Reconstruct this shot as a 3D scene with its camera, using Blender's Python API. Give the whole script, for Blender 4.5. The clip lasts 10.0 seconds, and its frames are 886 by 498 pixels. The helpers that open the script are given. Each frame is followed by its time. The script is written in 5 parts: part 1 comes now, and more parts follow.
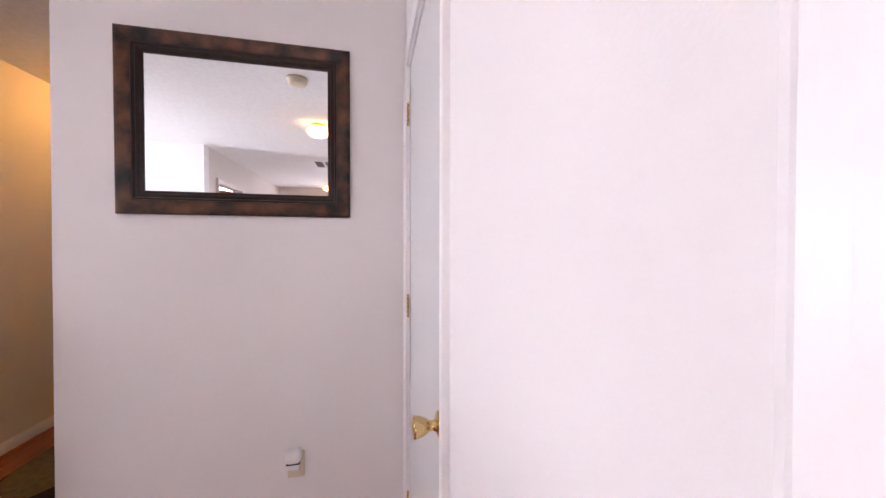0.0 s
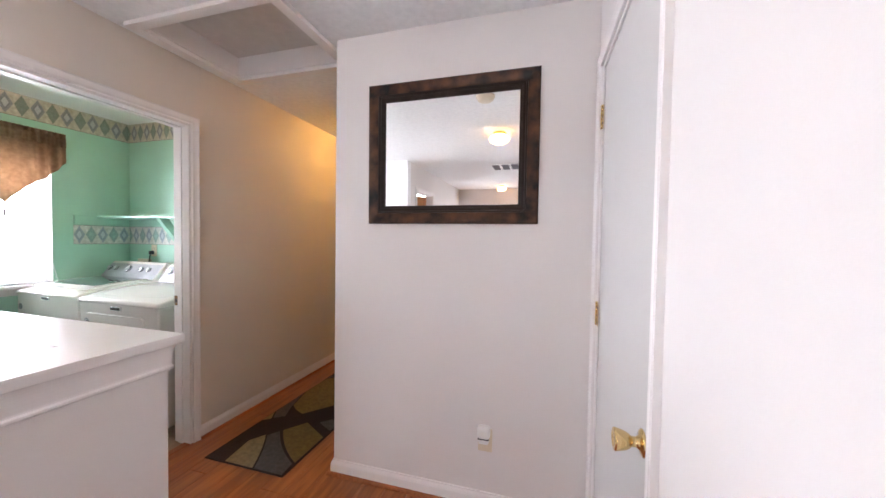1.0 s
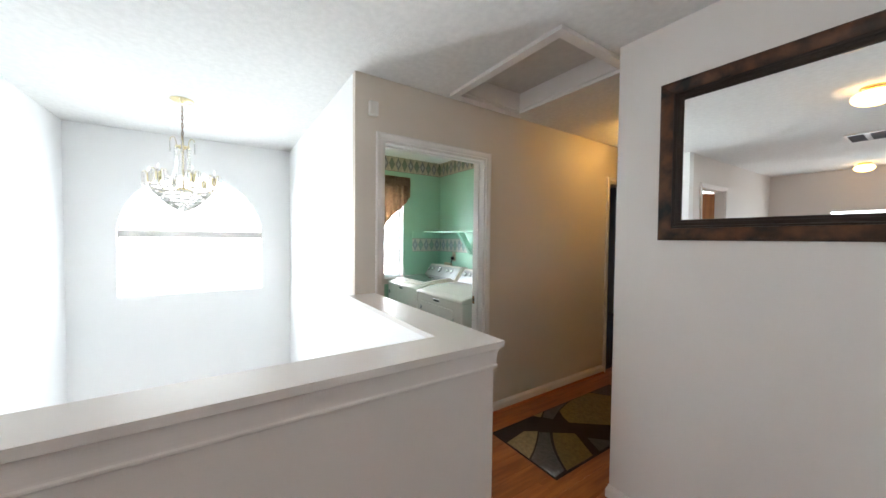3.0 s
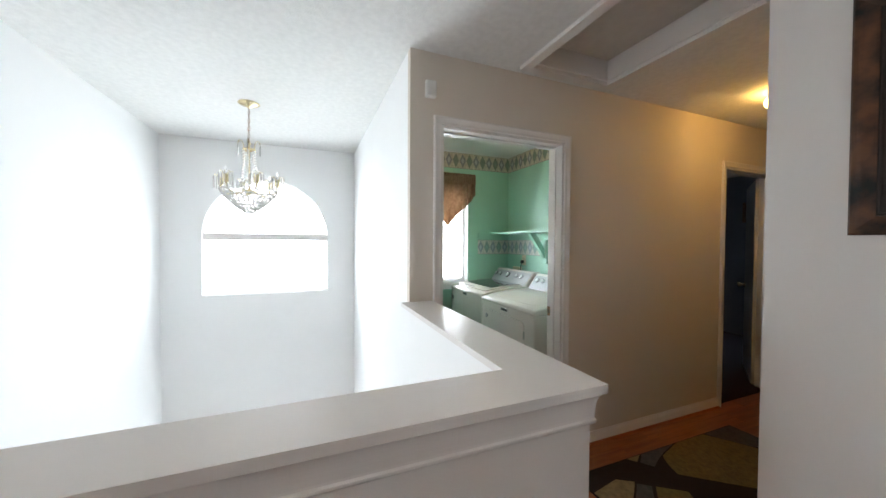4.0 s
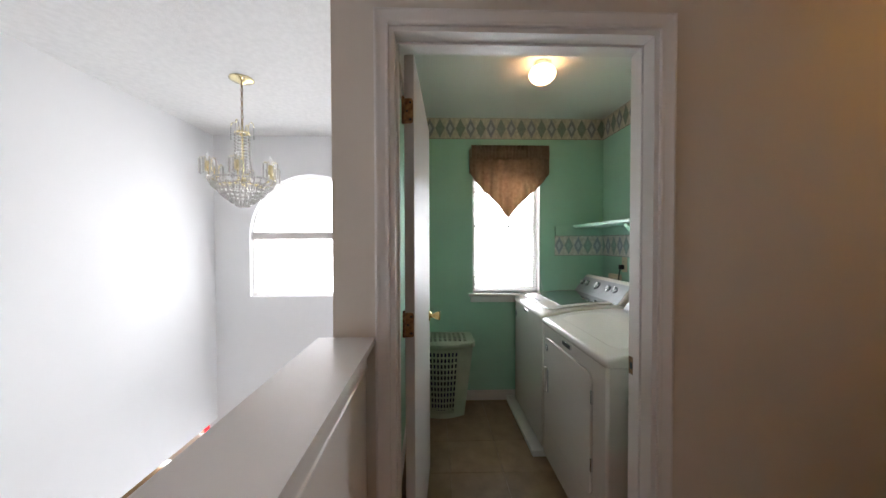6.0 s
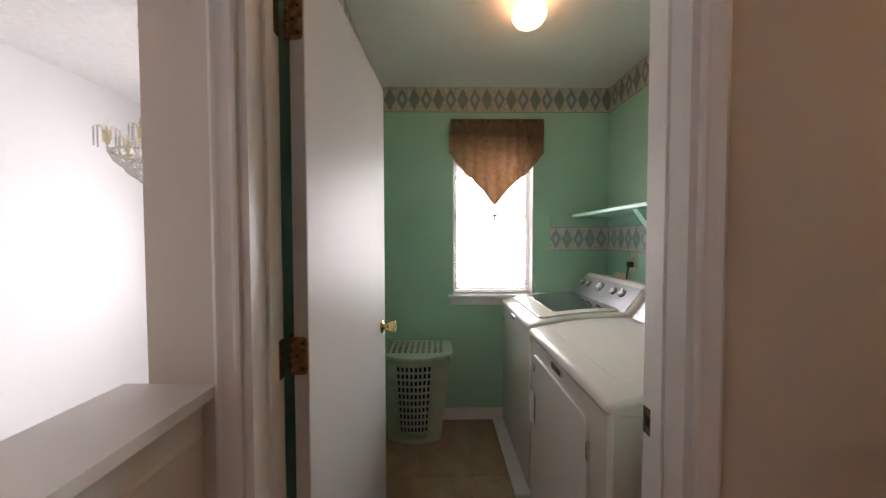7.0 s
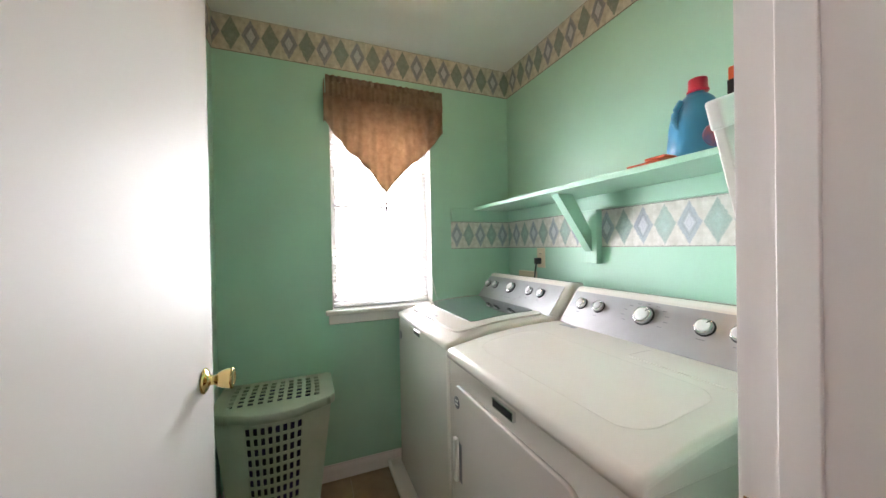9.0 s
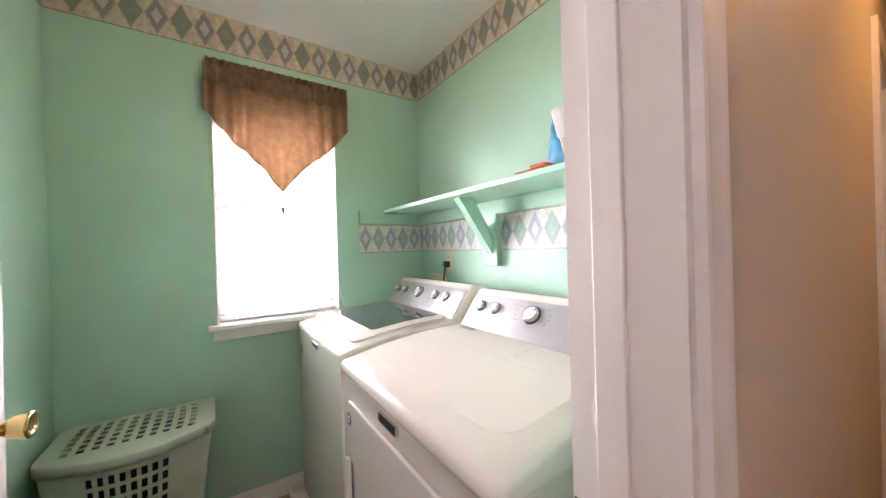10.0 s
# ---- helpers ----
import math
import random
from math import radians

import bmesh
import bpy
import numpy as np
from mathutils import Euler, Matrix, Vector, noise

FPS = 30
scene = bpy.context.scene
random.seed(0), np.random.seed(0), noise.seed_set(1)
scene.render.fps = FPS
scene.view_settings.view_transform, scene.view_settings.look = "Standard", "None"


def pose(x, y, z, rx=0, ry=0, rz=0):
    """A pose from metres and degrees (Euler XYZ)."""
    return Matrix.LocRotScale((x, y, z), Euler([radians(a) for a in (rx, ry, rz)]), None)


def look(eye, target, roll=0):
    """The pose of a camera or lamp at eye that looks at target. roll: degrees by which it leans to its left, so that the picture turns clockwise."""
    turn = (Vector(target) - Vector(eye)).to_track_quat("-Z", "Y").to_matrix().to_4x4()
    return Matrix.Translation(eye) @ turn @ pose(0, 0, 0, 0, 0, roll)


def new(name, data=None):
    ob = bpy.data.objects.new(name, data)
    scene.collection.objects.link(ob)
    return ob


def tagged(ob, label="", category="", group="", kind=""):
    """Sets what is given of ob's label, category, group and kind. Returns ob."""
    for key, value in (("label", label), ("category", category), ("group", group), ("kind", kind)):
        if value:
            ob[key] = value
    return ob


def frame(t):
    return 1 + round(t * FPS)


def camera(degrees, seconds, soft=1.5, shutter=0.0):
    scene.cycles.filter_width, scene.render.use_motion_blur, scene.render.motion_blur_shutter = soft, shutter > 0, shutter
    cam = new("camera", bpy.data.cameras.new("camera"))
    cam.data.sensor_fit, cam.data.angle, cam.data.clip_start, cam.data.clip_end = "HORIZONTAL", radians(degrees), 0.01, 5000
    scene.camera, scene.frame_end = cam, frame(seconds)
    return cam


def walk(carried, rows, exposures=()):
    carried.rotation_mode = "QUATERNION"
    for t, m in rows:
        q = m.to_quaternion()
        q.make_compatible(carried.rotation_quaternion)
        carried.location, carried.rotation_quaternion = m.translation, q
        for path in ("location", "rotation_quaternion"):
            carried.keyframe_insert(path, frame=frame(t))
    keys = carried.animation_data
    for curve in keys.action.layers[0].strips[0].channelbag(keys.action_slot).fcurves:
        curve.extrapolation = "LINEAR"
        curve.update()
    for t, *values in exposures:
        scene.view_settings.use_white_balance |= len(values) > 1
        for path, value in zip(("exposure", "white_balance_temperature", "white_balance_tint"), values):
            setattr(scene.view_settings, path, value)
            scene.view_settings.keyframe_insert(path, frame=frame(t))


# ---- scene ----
cam = camera(105.9, 10.0)
PATH = [
    (0, (-0.316, 1.868, 1.306), (0.102, 3.823, 1.283), 0.1),
    (0.5, (-0.342, 1.819, 1.336), (-0.415, 3.817, 1.287), 0.6),
    (1, (-0.405, 1.775, 1.346), (-0.952, 3.698, 1.291), 0.9),
    (1.5, (-0.454, 1.747, 1.37), (-1.427, 3.493, 1.303), 1.0),
    (2, (-0.489, 1.713, 1.384), (-1.761, 3.255, 1.319), 0.9),
    (2.5, (-0.494, 1.669, 1.413), (-1.982, 3.004, 1.345), 0.7),
    (3, (-0.517, 1.658, 1.422), (-2.184, 2.763, 1.362), 0.6),
    (3.2, (-0.544, 1.666, 1.428), (-2.265, 2.684, 1.368), 0.5),
    (4.3, (-0.895, 1.959, 1.391), (-2.798, 2.573, 1.34), 0.3),
    (4.5, (-0.957, 2.064, 1.403), (-2.894, 2.558, 1.337), 0.2),
    (5, (-1.098, 2.332, 1.399), (-3.086, 2.538, 1.335), 0.1),
    (5.2, (-1.157, 2.419, 1.388), (-3.151, 2.553, 1.325), 0.1),
    (6.3, (-1.606, 2.741, 1.372), (-3.604, 2.786, 1.318), -0.1),
    (6.5, (-1.695, 2.799, 1.385), (-3.693, 2.836, 1.306), 0.1),
    (7, (-1.901, 2.896, 1.347), (-3.9, 2.925, 1.283), -0.1),
    (7.5, (-2.083, 2.916, 1.3), (-4.081, 2.96, 1.251), -0.0),
    (8, (-2.250, 2.890, 1.281), (-4.226, 3.205, 1.253), -0.35),
    (8.5, (-2.364, 2.882, 1.268), (-4.286, 3.436, 1.257), -0.7),
    (9, (-2.421, 2.884, 1.270), (-4.276, 3.635, 1.257), -1.0),
    (9.5, (-2.444, 2.914, 1.269), (-4.214, 3.846, 1.259), -1.2),
    (10, (-2.406, 3.014, 1.270), (-4.064, 4.132, 1.267), -1.6),
]
# seconds, stops, kelvin, tint: the clip's own automatic exposure and white balance
EXPOSURES = [
    (0.0, 0.64, 6450, 30), (0.5, 0.68, 6450, 26), (1.0, 0.78, 6350, 20), (1.5, 0.88, 6300, 11), (2.0, 0.70, 6300, 11), (3.0, 0.24, 6350, 7), (4.5, -0.15, 6300, 7), (5.2, -0.31, 6350, 11),
    (6.5, -0.49, 6900, 19), (7.5, -0.27, 7250, 27), (8.0, 0.07, 7150, 23), (9.0, 0.31, 6900, 20), (9.5, 0.43, 6950, 24), (10.0, 0.69, 7050, 31),
]
walk(cam, [(t, look(eye, target, roll)) for t, eye, target, roll in PATH], EXPOSURES)
# world, light, exposure
world = bpy.data.worlds.new("sky")
scene.world = world
world.use_nodes = True
wn = world.node_tree
sky = wn.nodes.new("ShaderNodeTexSky")
sky.sky_type, sky.sun_disc = "NISHITA", False
sky.sun_elevation, sky.sun_rotation = radians(42), radians(250)
wn.links.new(sky.outputs["Color"], wn.nodes["Background"].inputs["Color"])
wn.nodes["Background"].inputs["Strength"].default_value = 0.15


def area(name, m, w, h, power, color, spread=180):
    d = bpy.data.lights.new(name, "AREA")
    d.shape, d.size, d.size_y, d.energy, d.color = "RECTANGLE", w, h, power, color
    d.spread = radians(spread)
    ob = new(name, d)
    ob.matrix_world = m
    return ob


sun = bpy.data.lights.new("sun", "SUN")
sun.energy, sun.angle, sun.color = 2.0, radians(0.5), (1, 0.95, 0.88)
new("sun", sun).matrix_world = look((20, 12, 30), (0, 0, 0))
VFACE = -4.886                # inner face of the wall with the entrance door
DAY = (0.86, 0.94, 1.0)
# daylight in the openings: arched stair window, laundry window, entrance door, far landing window, living room
area("daylight_arch", look((-5.06, 1.437, 1.35), (0, 1.6, 2.0)), 1.15, 1.0, 20, DAY)
area("daylight_laundry", look((-4.475, 3.30, 1.45), (0, 3.30, 1.2)), 0.56, 0.95, 27, DAY, 125)
area("daylight_door", look((VFACE + 0.004, 0.985, -1.55), (0, 1.2, -1.3)), 0.15, 1.1, 55, DAY)
area("daylight_living", look((-7.15, -1.3, -1.3), (0, -1.3, -1.6)), 1.8, 1.2, 150, DAY)
area("daylight_landing", look((-1.1, -2.82, 1.25), (-1.1, 2, 1.0)), 0.9, 1.0, 19, DAY)
area("daylight_bedroom", look((-3.47, 8.02, 1.35), (-3.6, 5.0, 1.0)), 0.45, 0.8, 3.0, (0.6, 0.8, 1.0))

# ---- materials ----
def material(name, color, rough=0.5, metal=0.0, vary=0.06, scale=6.0, bump=0.0, bump_scale=200.0, second=None, mix=0.5, coat=0.0, piece=0.0, ior=1.45, sharp=0.18):
    m = bpy.data.materials.new(name)
    m.use_nodes = True
    n, l = m.node_tree.nodes, m.node_tree.links
    b = n["Principled BSDF"]
    b.inputs["Roughness"].default_value, b.inputs["Metallic"].default_value = rough, metal
    b.inputs["Coat Weight"].default_value = coat
    b.inputs["IOR"].default_value = ior
    co = n.new("ShaderNodeTexCoord")
    geo = n.new("ShaderNodeNewGeometry")
    big = n.new("ShaderNodeTexNoise")
    big.inputs["Scale"].default_value, big.inputs["Detail"].default_value = scale, 6
    l.new(geo.outputs["Position"], big.inputs["Vector"])
    ramp = n.new("ShaderNodeMix")
    ramp.data_type = "RGBA"
    dark = second or tuple(c * (1 - 2 * vary) for c in color)
    ramp.inputs["A"].default_value = (*dark, 1)
    ramp.inputs["B"].default_value = (*color, 1)
    sh = n.new("ShaderNodeMapRange")
    sh.inputs["From Min"].default_value, sh.inputs["From Max"].default_value = mix - sharp, mix + sharp
    l.new(big.outputs["Fac"], sh.inputs["Value"])
    l.new(sh.outputs["Result"], ramp.inputs["Factor"])
    out = ramp.outputs["Result"]
    if piece:
        info = n.new("ShaderNodeObjectInfo")
        hsv = n.new("ShaderNodeHueSaturation")
        mr = n.new("ShaderNodeMapRange")
        mr.inputs["To Min"].default_value, mr.inputs["To Max"].default_value = 1 - piece, 1 + piece
        l.new(info.outputs["Random"], mr.inputs["Value"])
        l.new(mr.outputs["Result"], hsv.inputs["Value"])
        l.new(out, hsv.inputs["Color"])
        out = hsv.outputs["Color"]
    l.new(out, b.inputs["Base Color"])
    rr = n.new("ShaderNodeMapRange")
    rr.inputs["To Min"].default_value, rr.inputs["To Max"].default_value = rough * 0.85, min(1, rough * 1.15)
    l.new(big.outputs["Fac"], rr.inputs["Value"])
    l.new(rr.outputs["Result"], b.inputs["Roughness"])
    if bump:
        fine = n.new("ShaderNodeTexNoise")
        fine.inputs["Scale"].default_value, fine.inputs["Detail"].default_value = bump_scale, 3
        l.new(geo.outputs["Position"], fine.inputs["Vector"])
        bp = n.new("ShaderNodeBump")
        bp.inputs["Strength"].default_value, bp.inputs["Distance"].default_value = bump, 0.004
        l.new(fine.outputs["Fac"], bp.inputs["Height"])
        l.new(bp.outputs["Normal"], b.inputs["Normal"])
    return m


def emissive(name, color, strength):
    m = bpy.data.materials.new(name)
    m.use_nodes = True
    b = m.node_tree.nodes["Principled BSDF"]
    b.inputs["Base Color"].default_value = (0.8, 0.8, 0.78, 1)
    b.inputs["Emission Color"].default_value = (*color, 1)
    b.inputs["Emission Strength"].default_value = strength
    return m


def glass(name, rough=0.0, color=(1, 1, 1), ior=1.45):
    m = bpy.data.materials.new(name)
    m.use_nodes = True
    b = m.node_tree.nodes["Principled BSDF"]
    b.inputs["Base Color"].default_value = (*color, 1)
    b.inputs["Roughness"].default_value, b.inputs["Transmission Weight"].default_value, b.inputs["IOR"].default_value = rough, 1.0, ior
    return m


def wood(name, light, dark, axis, rough=0.35, size=0.12, piece=0.12):
    """Grained wood; the grain runs along axis (0 x, 1 y, 2 z)."""
    m = bpy.data.materials.new(name)
    m.use_nodes = True
    n, l = m.node_tree.nodes, m.node_tree.links
    b = n["Principled BSDF"]
    b.inputs["Roughness"].default_value = rough
    geo = n.new("ShaderNodeNewGeometry")
    info = n.new("ShaderNodeObjectInfo")
    mp = n.new("ShaderNodeMapping")
    s = [1 / size] * 3
    s[axis] = 0.9
    mp.inputs["Scale"].default_value = s
    add = n.new("ShaderNodeVectorMath")
    add.operation = "ADD"
    sc = n.new("ShaderNodeVectorMath")
    sc.operation = "SCALE"
    sc.inputs["Scale"].default_value = 37.0
    cx = n.new("ShaderNodeCombineXYZ")
    for k in ("X", "Y", "Z"):
        l.new(info.outputs["Random"], cx.inputs[k])
    l.new(cx.outputs[0], sc.inputs[0])
    l.new(geo.outputs["Position"], add.inputs[0])
    l.new(sc.outputs[0], add.inputs[1])
    l.new(add.outputs[0], mp.inputs["Vector"])
    no = n.new("ShaderNodeTexNoise")
    no.inputs["Scale"].default_value, no.inputs["Detail"].default_value, no.inputs["Distortion"].default_value = 3.0, 8, 0.6
    l.new(mp.outputs[0], no.inputs["Vector"])
    cr = n.new("ShaderNodeValToRGB")
    cr.color_ramp.elements[0].position, cr.color_ramp.elements[1].position = 0.35, 0.68
    cr.color_ramp.elements[0].color, cr.color_ramp.elements[1].color = (*dark, 1), (*light, 1)
    l.new(no.outputs["Fac"], cr.inputs["Fac"])
    hsv = n.new("ShaderNodeHueSaturation")
    mr = n.new("ShaderNodeMapRange")
    mr.inputs["To Min"].default_value, mr.inputs["To Max"].default_value = 1 - piece, 1 + piece
    l.new(info.outputs["Random"], mr.inputs["Value"])
    l.new(mr.outputs["Result"], hsv.inputs["Value"])
    l.new(cr.outputs["Color"], hsv.inputs["Color"])
    l.new(hsv.outputs["Color"], b.inputs["Base Color"])
    bp = n.new("ShaderNodeBump")
    bp.inputs["Strength"].default_value, bp.inputs["Distance"].default_value = 0.15, 0.002
    l.new(no.outputs["Fac"], bp.inputs["Height"])
    l.new(bp.outputs["Normal"], b.inputs["Normal"])
    return m


def math_node(n, l, op, a, b=None, c=None):
    k = n.new("ShaderNodeMath")
    k.operation = op
    for i, v in enumerate((a, b, c)):
        if v is None:
            continue
        if isinstance(v, (int, float)):
            k.inputs[i].default_value = v
        else:
            l.new(v, k.inputs[i])
    return k.outputs[0]


def border_paper(name, axis, z0, z1, pitch, middle, cream_dark, cream_light, green, blue, pale):
    """Wallpaper border: touching diamonds in turn grey-green and grey-blue, a green one at middle, on mottled cream."""
    m = bpy.data.materials.new(name)
    m.use_nodes = True
    n, l = m.node_tree.nodes, m.node_tree.links
    b = n["Principled BSDF"]
    b.inputs["Roughness"].default_value = 0.55
    geo = n.new("ShaderNodeNewGeometry")
    sep = n.new("ShaderNodeSeparateXYZ")

    def cloud(scale, detail=5):
        k = n.new("ShaderNodeTexNoise")
        k.inputs["Scale"].default_value, k.inputs["Detail"].default_value = scale, detail
        l.new(geo.outputs["Position"], k.inputs["Vector"])
        return k.outputs["Fac"]

    def op(kind, a, c=None):
        return math_node(n, l, kind, a, c)

    def mix(f, a, c):
        k = n.new("ShaderNodeMix")
        k.data_type = "RGBA"
        for key, val in (("Factor", f), ("A", a), ("B", c)):
            if isinstance(val, tuple):
                k.inputs[key].default_value = (*val, 1)
            else:
                l.new(val, k.inputs[key])
        return k.outputs["Result"]

    def ramp(value, low, high):
        k = n.new("ShaderNodeMapRange")
        k.inputs["From Min"].default_value, k.inputs["From Max"].default_value = low, high
        l.new(value, k.inputs["Value"])
        return k.outputs["Result"]

    l.new(geo.outputs["Position"], sep.inputs[0])
    wob = op("MULTIPLY", op("SUBTRACT", cloud(70), 0.5), 0.010)
    u = op("ADD", op("DIVIDE", op("SUBTRACT", op("ADD", sep.outputs[axis], wob), middle), pitch), 100.5)
    v = op("DIVIDE", op("SUBTRACT", op("ADD", sep.outputs["Z"], wob), z0), z1 - z0)
    fu = op("FRACT", u)
    parity = op("MODULO", op("FLOOR", u), 2)
    side = op("SUBTRACT", fu, 0.5)
    du = op("MULTIPLY", op("ABSOLUTE", side), 2.0)
    dv = op("MULTIPLY", op("ABSOLUTE", op("SUBTRACT", v, 0.5)), 2.12)
    d = op("ADD", du, dv)
    mott, fine = cloud(34), cloud(150, 3)
    blot = ramp(mott, 0.30, 0.68)
    cream = mix(blot, cream_dark, cream_light)
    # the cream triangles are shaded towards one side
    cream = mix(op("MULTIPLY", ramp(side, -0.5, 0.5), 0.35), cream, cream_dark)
    dark = mix(parity, green, blue)
    dark = mix(op("MULTIPLY", ramp(fine, 0.35, 0.7), 0.35), dark, cream)
    mid = mix(parity, tuple(c * 1.25 for c in green), tuple(c * 0.62 for c in blue))
    heart = mix(parity, mix(blot, green, tuple(min(1, c * 1.6) for c in green)), pale)
    swirl = op("SINE", op("ADD", op("MULTIPLY", d, 30.0), op("MULTIPLY", mott, 14.0)))
    heart = mix(op("MULTIPLY", ramp(swirl, 0.1, 0.9), 0.45), heart, dark)
    col = mix(ramp(d, 1.02, 0.90), cream, dark)
    col = mix(op("MULTIPLY", ramp(d, 0.72, 0.56), 0.5), col, mid)
    col = mix(op("MULTIPLY", ramp(d, 0.56, 0.38), 0.85), col, heart)
    edge = ramp(op("ABSOLUTE", op("SUBTRACT", v, 0.5)), 0.472, 0.484)
    col = mix(edge, col, tuple(c * 0.55 for c in cream_dark))
    l.new(col, b.inputs["Base Color"])
    return m


WHITE = material("wall_paint", (0.77, 0.73, 0.70), 0.6, vary=0.02, scale=1.5, bump=0.06, bump_scale=260)
# wall paint darkened and warmed: the hall's dim lamplight put into the colour
HALL_DIM = material("wall_paint_hall_dim", (0.705, 0.638, 0.562), 0.6, vary=0.02, scale=1.5, bump=0.12, bump_scale=260)
# wall paint whitened, so the stairwell's strong daylight is partly in its colour
VOIDW = material("wall_paint_stair_bright", (0.93, 0.93, 0.93), 0.85, vary=0.02, scale=1.2, bump=0.12, bump_scale=240)
TRIM = material("trim_gloss_paint", (0.80, 0.765, 0.74), 0.34, vary=0.015, scale=4, bump=0.02, bump_scale=300)
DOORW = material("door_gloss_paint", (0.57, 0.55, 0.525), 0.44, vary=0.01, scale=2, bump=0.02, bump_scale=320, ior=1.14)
CEIL = material("popcorn_ceiling", (0.82, 0.815, 0.80), 0.95, vary=0.04, scale=30, bump=0.5, bump_scale=130)
CEILG = material("satin_ceiling_paint", (0.84, 0.825, 0.79), 0.38, vary=0.02, scale=2, bump=0.10, bump_scale=60)
GREEN = material("mint_green_paint", (0.385, 0.645, 0.51), 0.42, vary=0.05, scale=2.2, bump=0.10, bump_scale=230)
FLOORW = wood("laminate_floor", (0.36, 0.112, 0.030), (0.20, 0.052, 0.012), 1, 0.32, 0.10, 0.10)
SHOE = wood("shoe_moulding_wood", (0.38, 0.12, 0.035), (0.25, 0.07, 0.02), 1, 0.35, 0.05)
GROUT = material("grout", (0.33, 0.25, 0.17), 0.9, vary=0.1, scale=40, bump=0.3)
TILE = material("beige_floor_tile", (0.33, 0.235, 0.15), 0.34, second=(0.23, 0.16, 0.10), scale=9, bump=0.1, bump_scale=60, piece=0.08)
BRASS = material("polished_brass", (0.83, 0.61, 0.28), 0.15, 1.0, vary=0.05, scale=30)
OLDBRASS = material("tarnished_brass", (0.36, 0.21, 0.10), 0.42, 1.0, second=(0.14, 0.07, 0.035), scale=55, bump=0.2)
CHROME = material("chrome", (0.72, 0.72, 0.74), 0.12, 1.0, vary=0.02)
ENAMEL = material("white_enamel", (0.70, 0.655, 0.61), 0.10, vary=0.015, scale=3, ior=1.45)
PLASTIC = material("white_plastic", (0.78, 0.77, 0.74), 0.35, vary=0.02)
IVORY = material("ivory_plastic", (0.70, 0.60, 0.44), 0.4, vary=0.03)
SILVER = material("silver_panel", (0.40, 0.40, 0.42), 0.34, 0.6, vary=0.04, scale=12)
SATIN = material("satin_silver", (0.74, 0.74, 0.75), 0.32, 0.25, vary=0.03)
BLACK = material("black_plastic", (0.012, 0.012, 0.014), 0.35, vary=0.1)
DARKGLASS = material("tinted_lid_glass", (0.05, 0.065, 0.062), 0.05, vary=0.05, coat=0.6)
PRINT = material("grey_print", (0.20, 0.20, 0.22), 0.5, vary=0.05)
HAMPER = material("sage_plastic", (0.44, 0.51, 0.40), 0.36, vary=0.05, scale=12, bump=0.05)
# purplish laundry taken down to near-black, with the hamper's inner shade in it
INSIDE = material("shade_black_laundry", (0.018, 0.015, 0.018), 0.9, second=(0.035, 0.028, 0.11), scale=9)
FABRIC = material("brown_valance_cloth", (0.35, 0.245, 0.168), 0.95, second=(0.25, 0.168, 0.112), scale=26, mix=0.5, bump=0.5, bump_scale=90, ior=1.2)
TASSEL = material("dark_tassel_thread", (0.03, 0.025, 0.02), 0.9)
BLIND = material("white_blind", (0.85, 0.85, 0.85), 0.5, vary=0.01)
BLUEP = material("blue_jug_plastic", (0.045, 0.25, 0.42), 0.3, vary=0.06, scale=10)
REDP = material("red_cap_plastic", (0.55, 0.03, 0.06), 0.35, vary=0.05)
ORANGE = material("orange_red_pack", (0.62, 0.10, 0.03), 0.4, vary=0.15, scale=40)
PINKLAB = material("pink_label", (0.45, 0.14, 0.18), 0.4, second=(0.10, 0.14, 0.35), scale=30)
LILAC = material("lilac_plastic", (0.42, 0.36, 0.62), 0.35, vary=0.05)
BURL = material("burl_frame_wood", (0.105, 0.043, 0.02), 0.40, second=(0.008, 0.005, 0.005), scale=13, mix=0.5, bump=0.12, bump_scale=50, ior=1.33, sharp=0.14)
BEAD = material("dark_beading", (0.024, 0.012, 0.008), 0.34, vary=0.2, scale=14, ior=1.33)
MIRROR = material("mirror_silver", (0.93, 0.94, 0.93), 0.0, 1.0, vary=0.0)
RUGD = material("rug_dark_brown", (0.022, 0.011, 0.008), 0.98, vary=0.2, scale=60, bump=0.8, bump_scale=380)
RUGT = material("rug_gold_tan", (0.20, 0.145, 0.052), 0.98, vary=0.18, scale=45, bump=0.8, bump_scale=380)
RUGC = material("rug_cream_tan", (0.28, 0.21, 0.11), 0.98, vary=0.15, scale=45, bump=0.8, bump_scale=380)
RUGG = material("rug_slate_grey", (0.095, 0.088, 0.085), 0.98, vary=0.2, scale=45, bump=0.8, bump_scale=380)
DOORD = material("dark_brown_door", (0.014, 0.006, 0.005), 0.42, vary=0.2, scale=20)
LEATHER = material("tan_leather", (0.44, 0.315, 0.185), 0.30, second=(0.30, 0.20, 0.11), scale=5, bump=0.9, bump_scale=16)
CURTAIN = material("red_curtain_cloth", (0.85, 0.10, 0.11), 0.8, vary=0.15, scale=8, bump=0.2)
CARPET = material("dark_carpet", (0.045, 0.022, 0.03), 0.98, vary=0.2, scale=40, bump=0.6)
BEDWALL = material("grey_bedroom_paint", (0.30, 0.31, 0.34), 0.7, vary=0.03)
GROUNDF = material("entry_floor", (0.28, 0.18, 0.10), 0.4, vary=0.15, scale=5)
WOODDOOR = wood("orange_wood_door", (0.50, 0.20, 0.06), (0.34, 0.115, 0.03), 2, 0.35, 0.12)
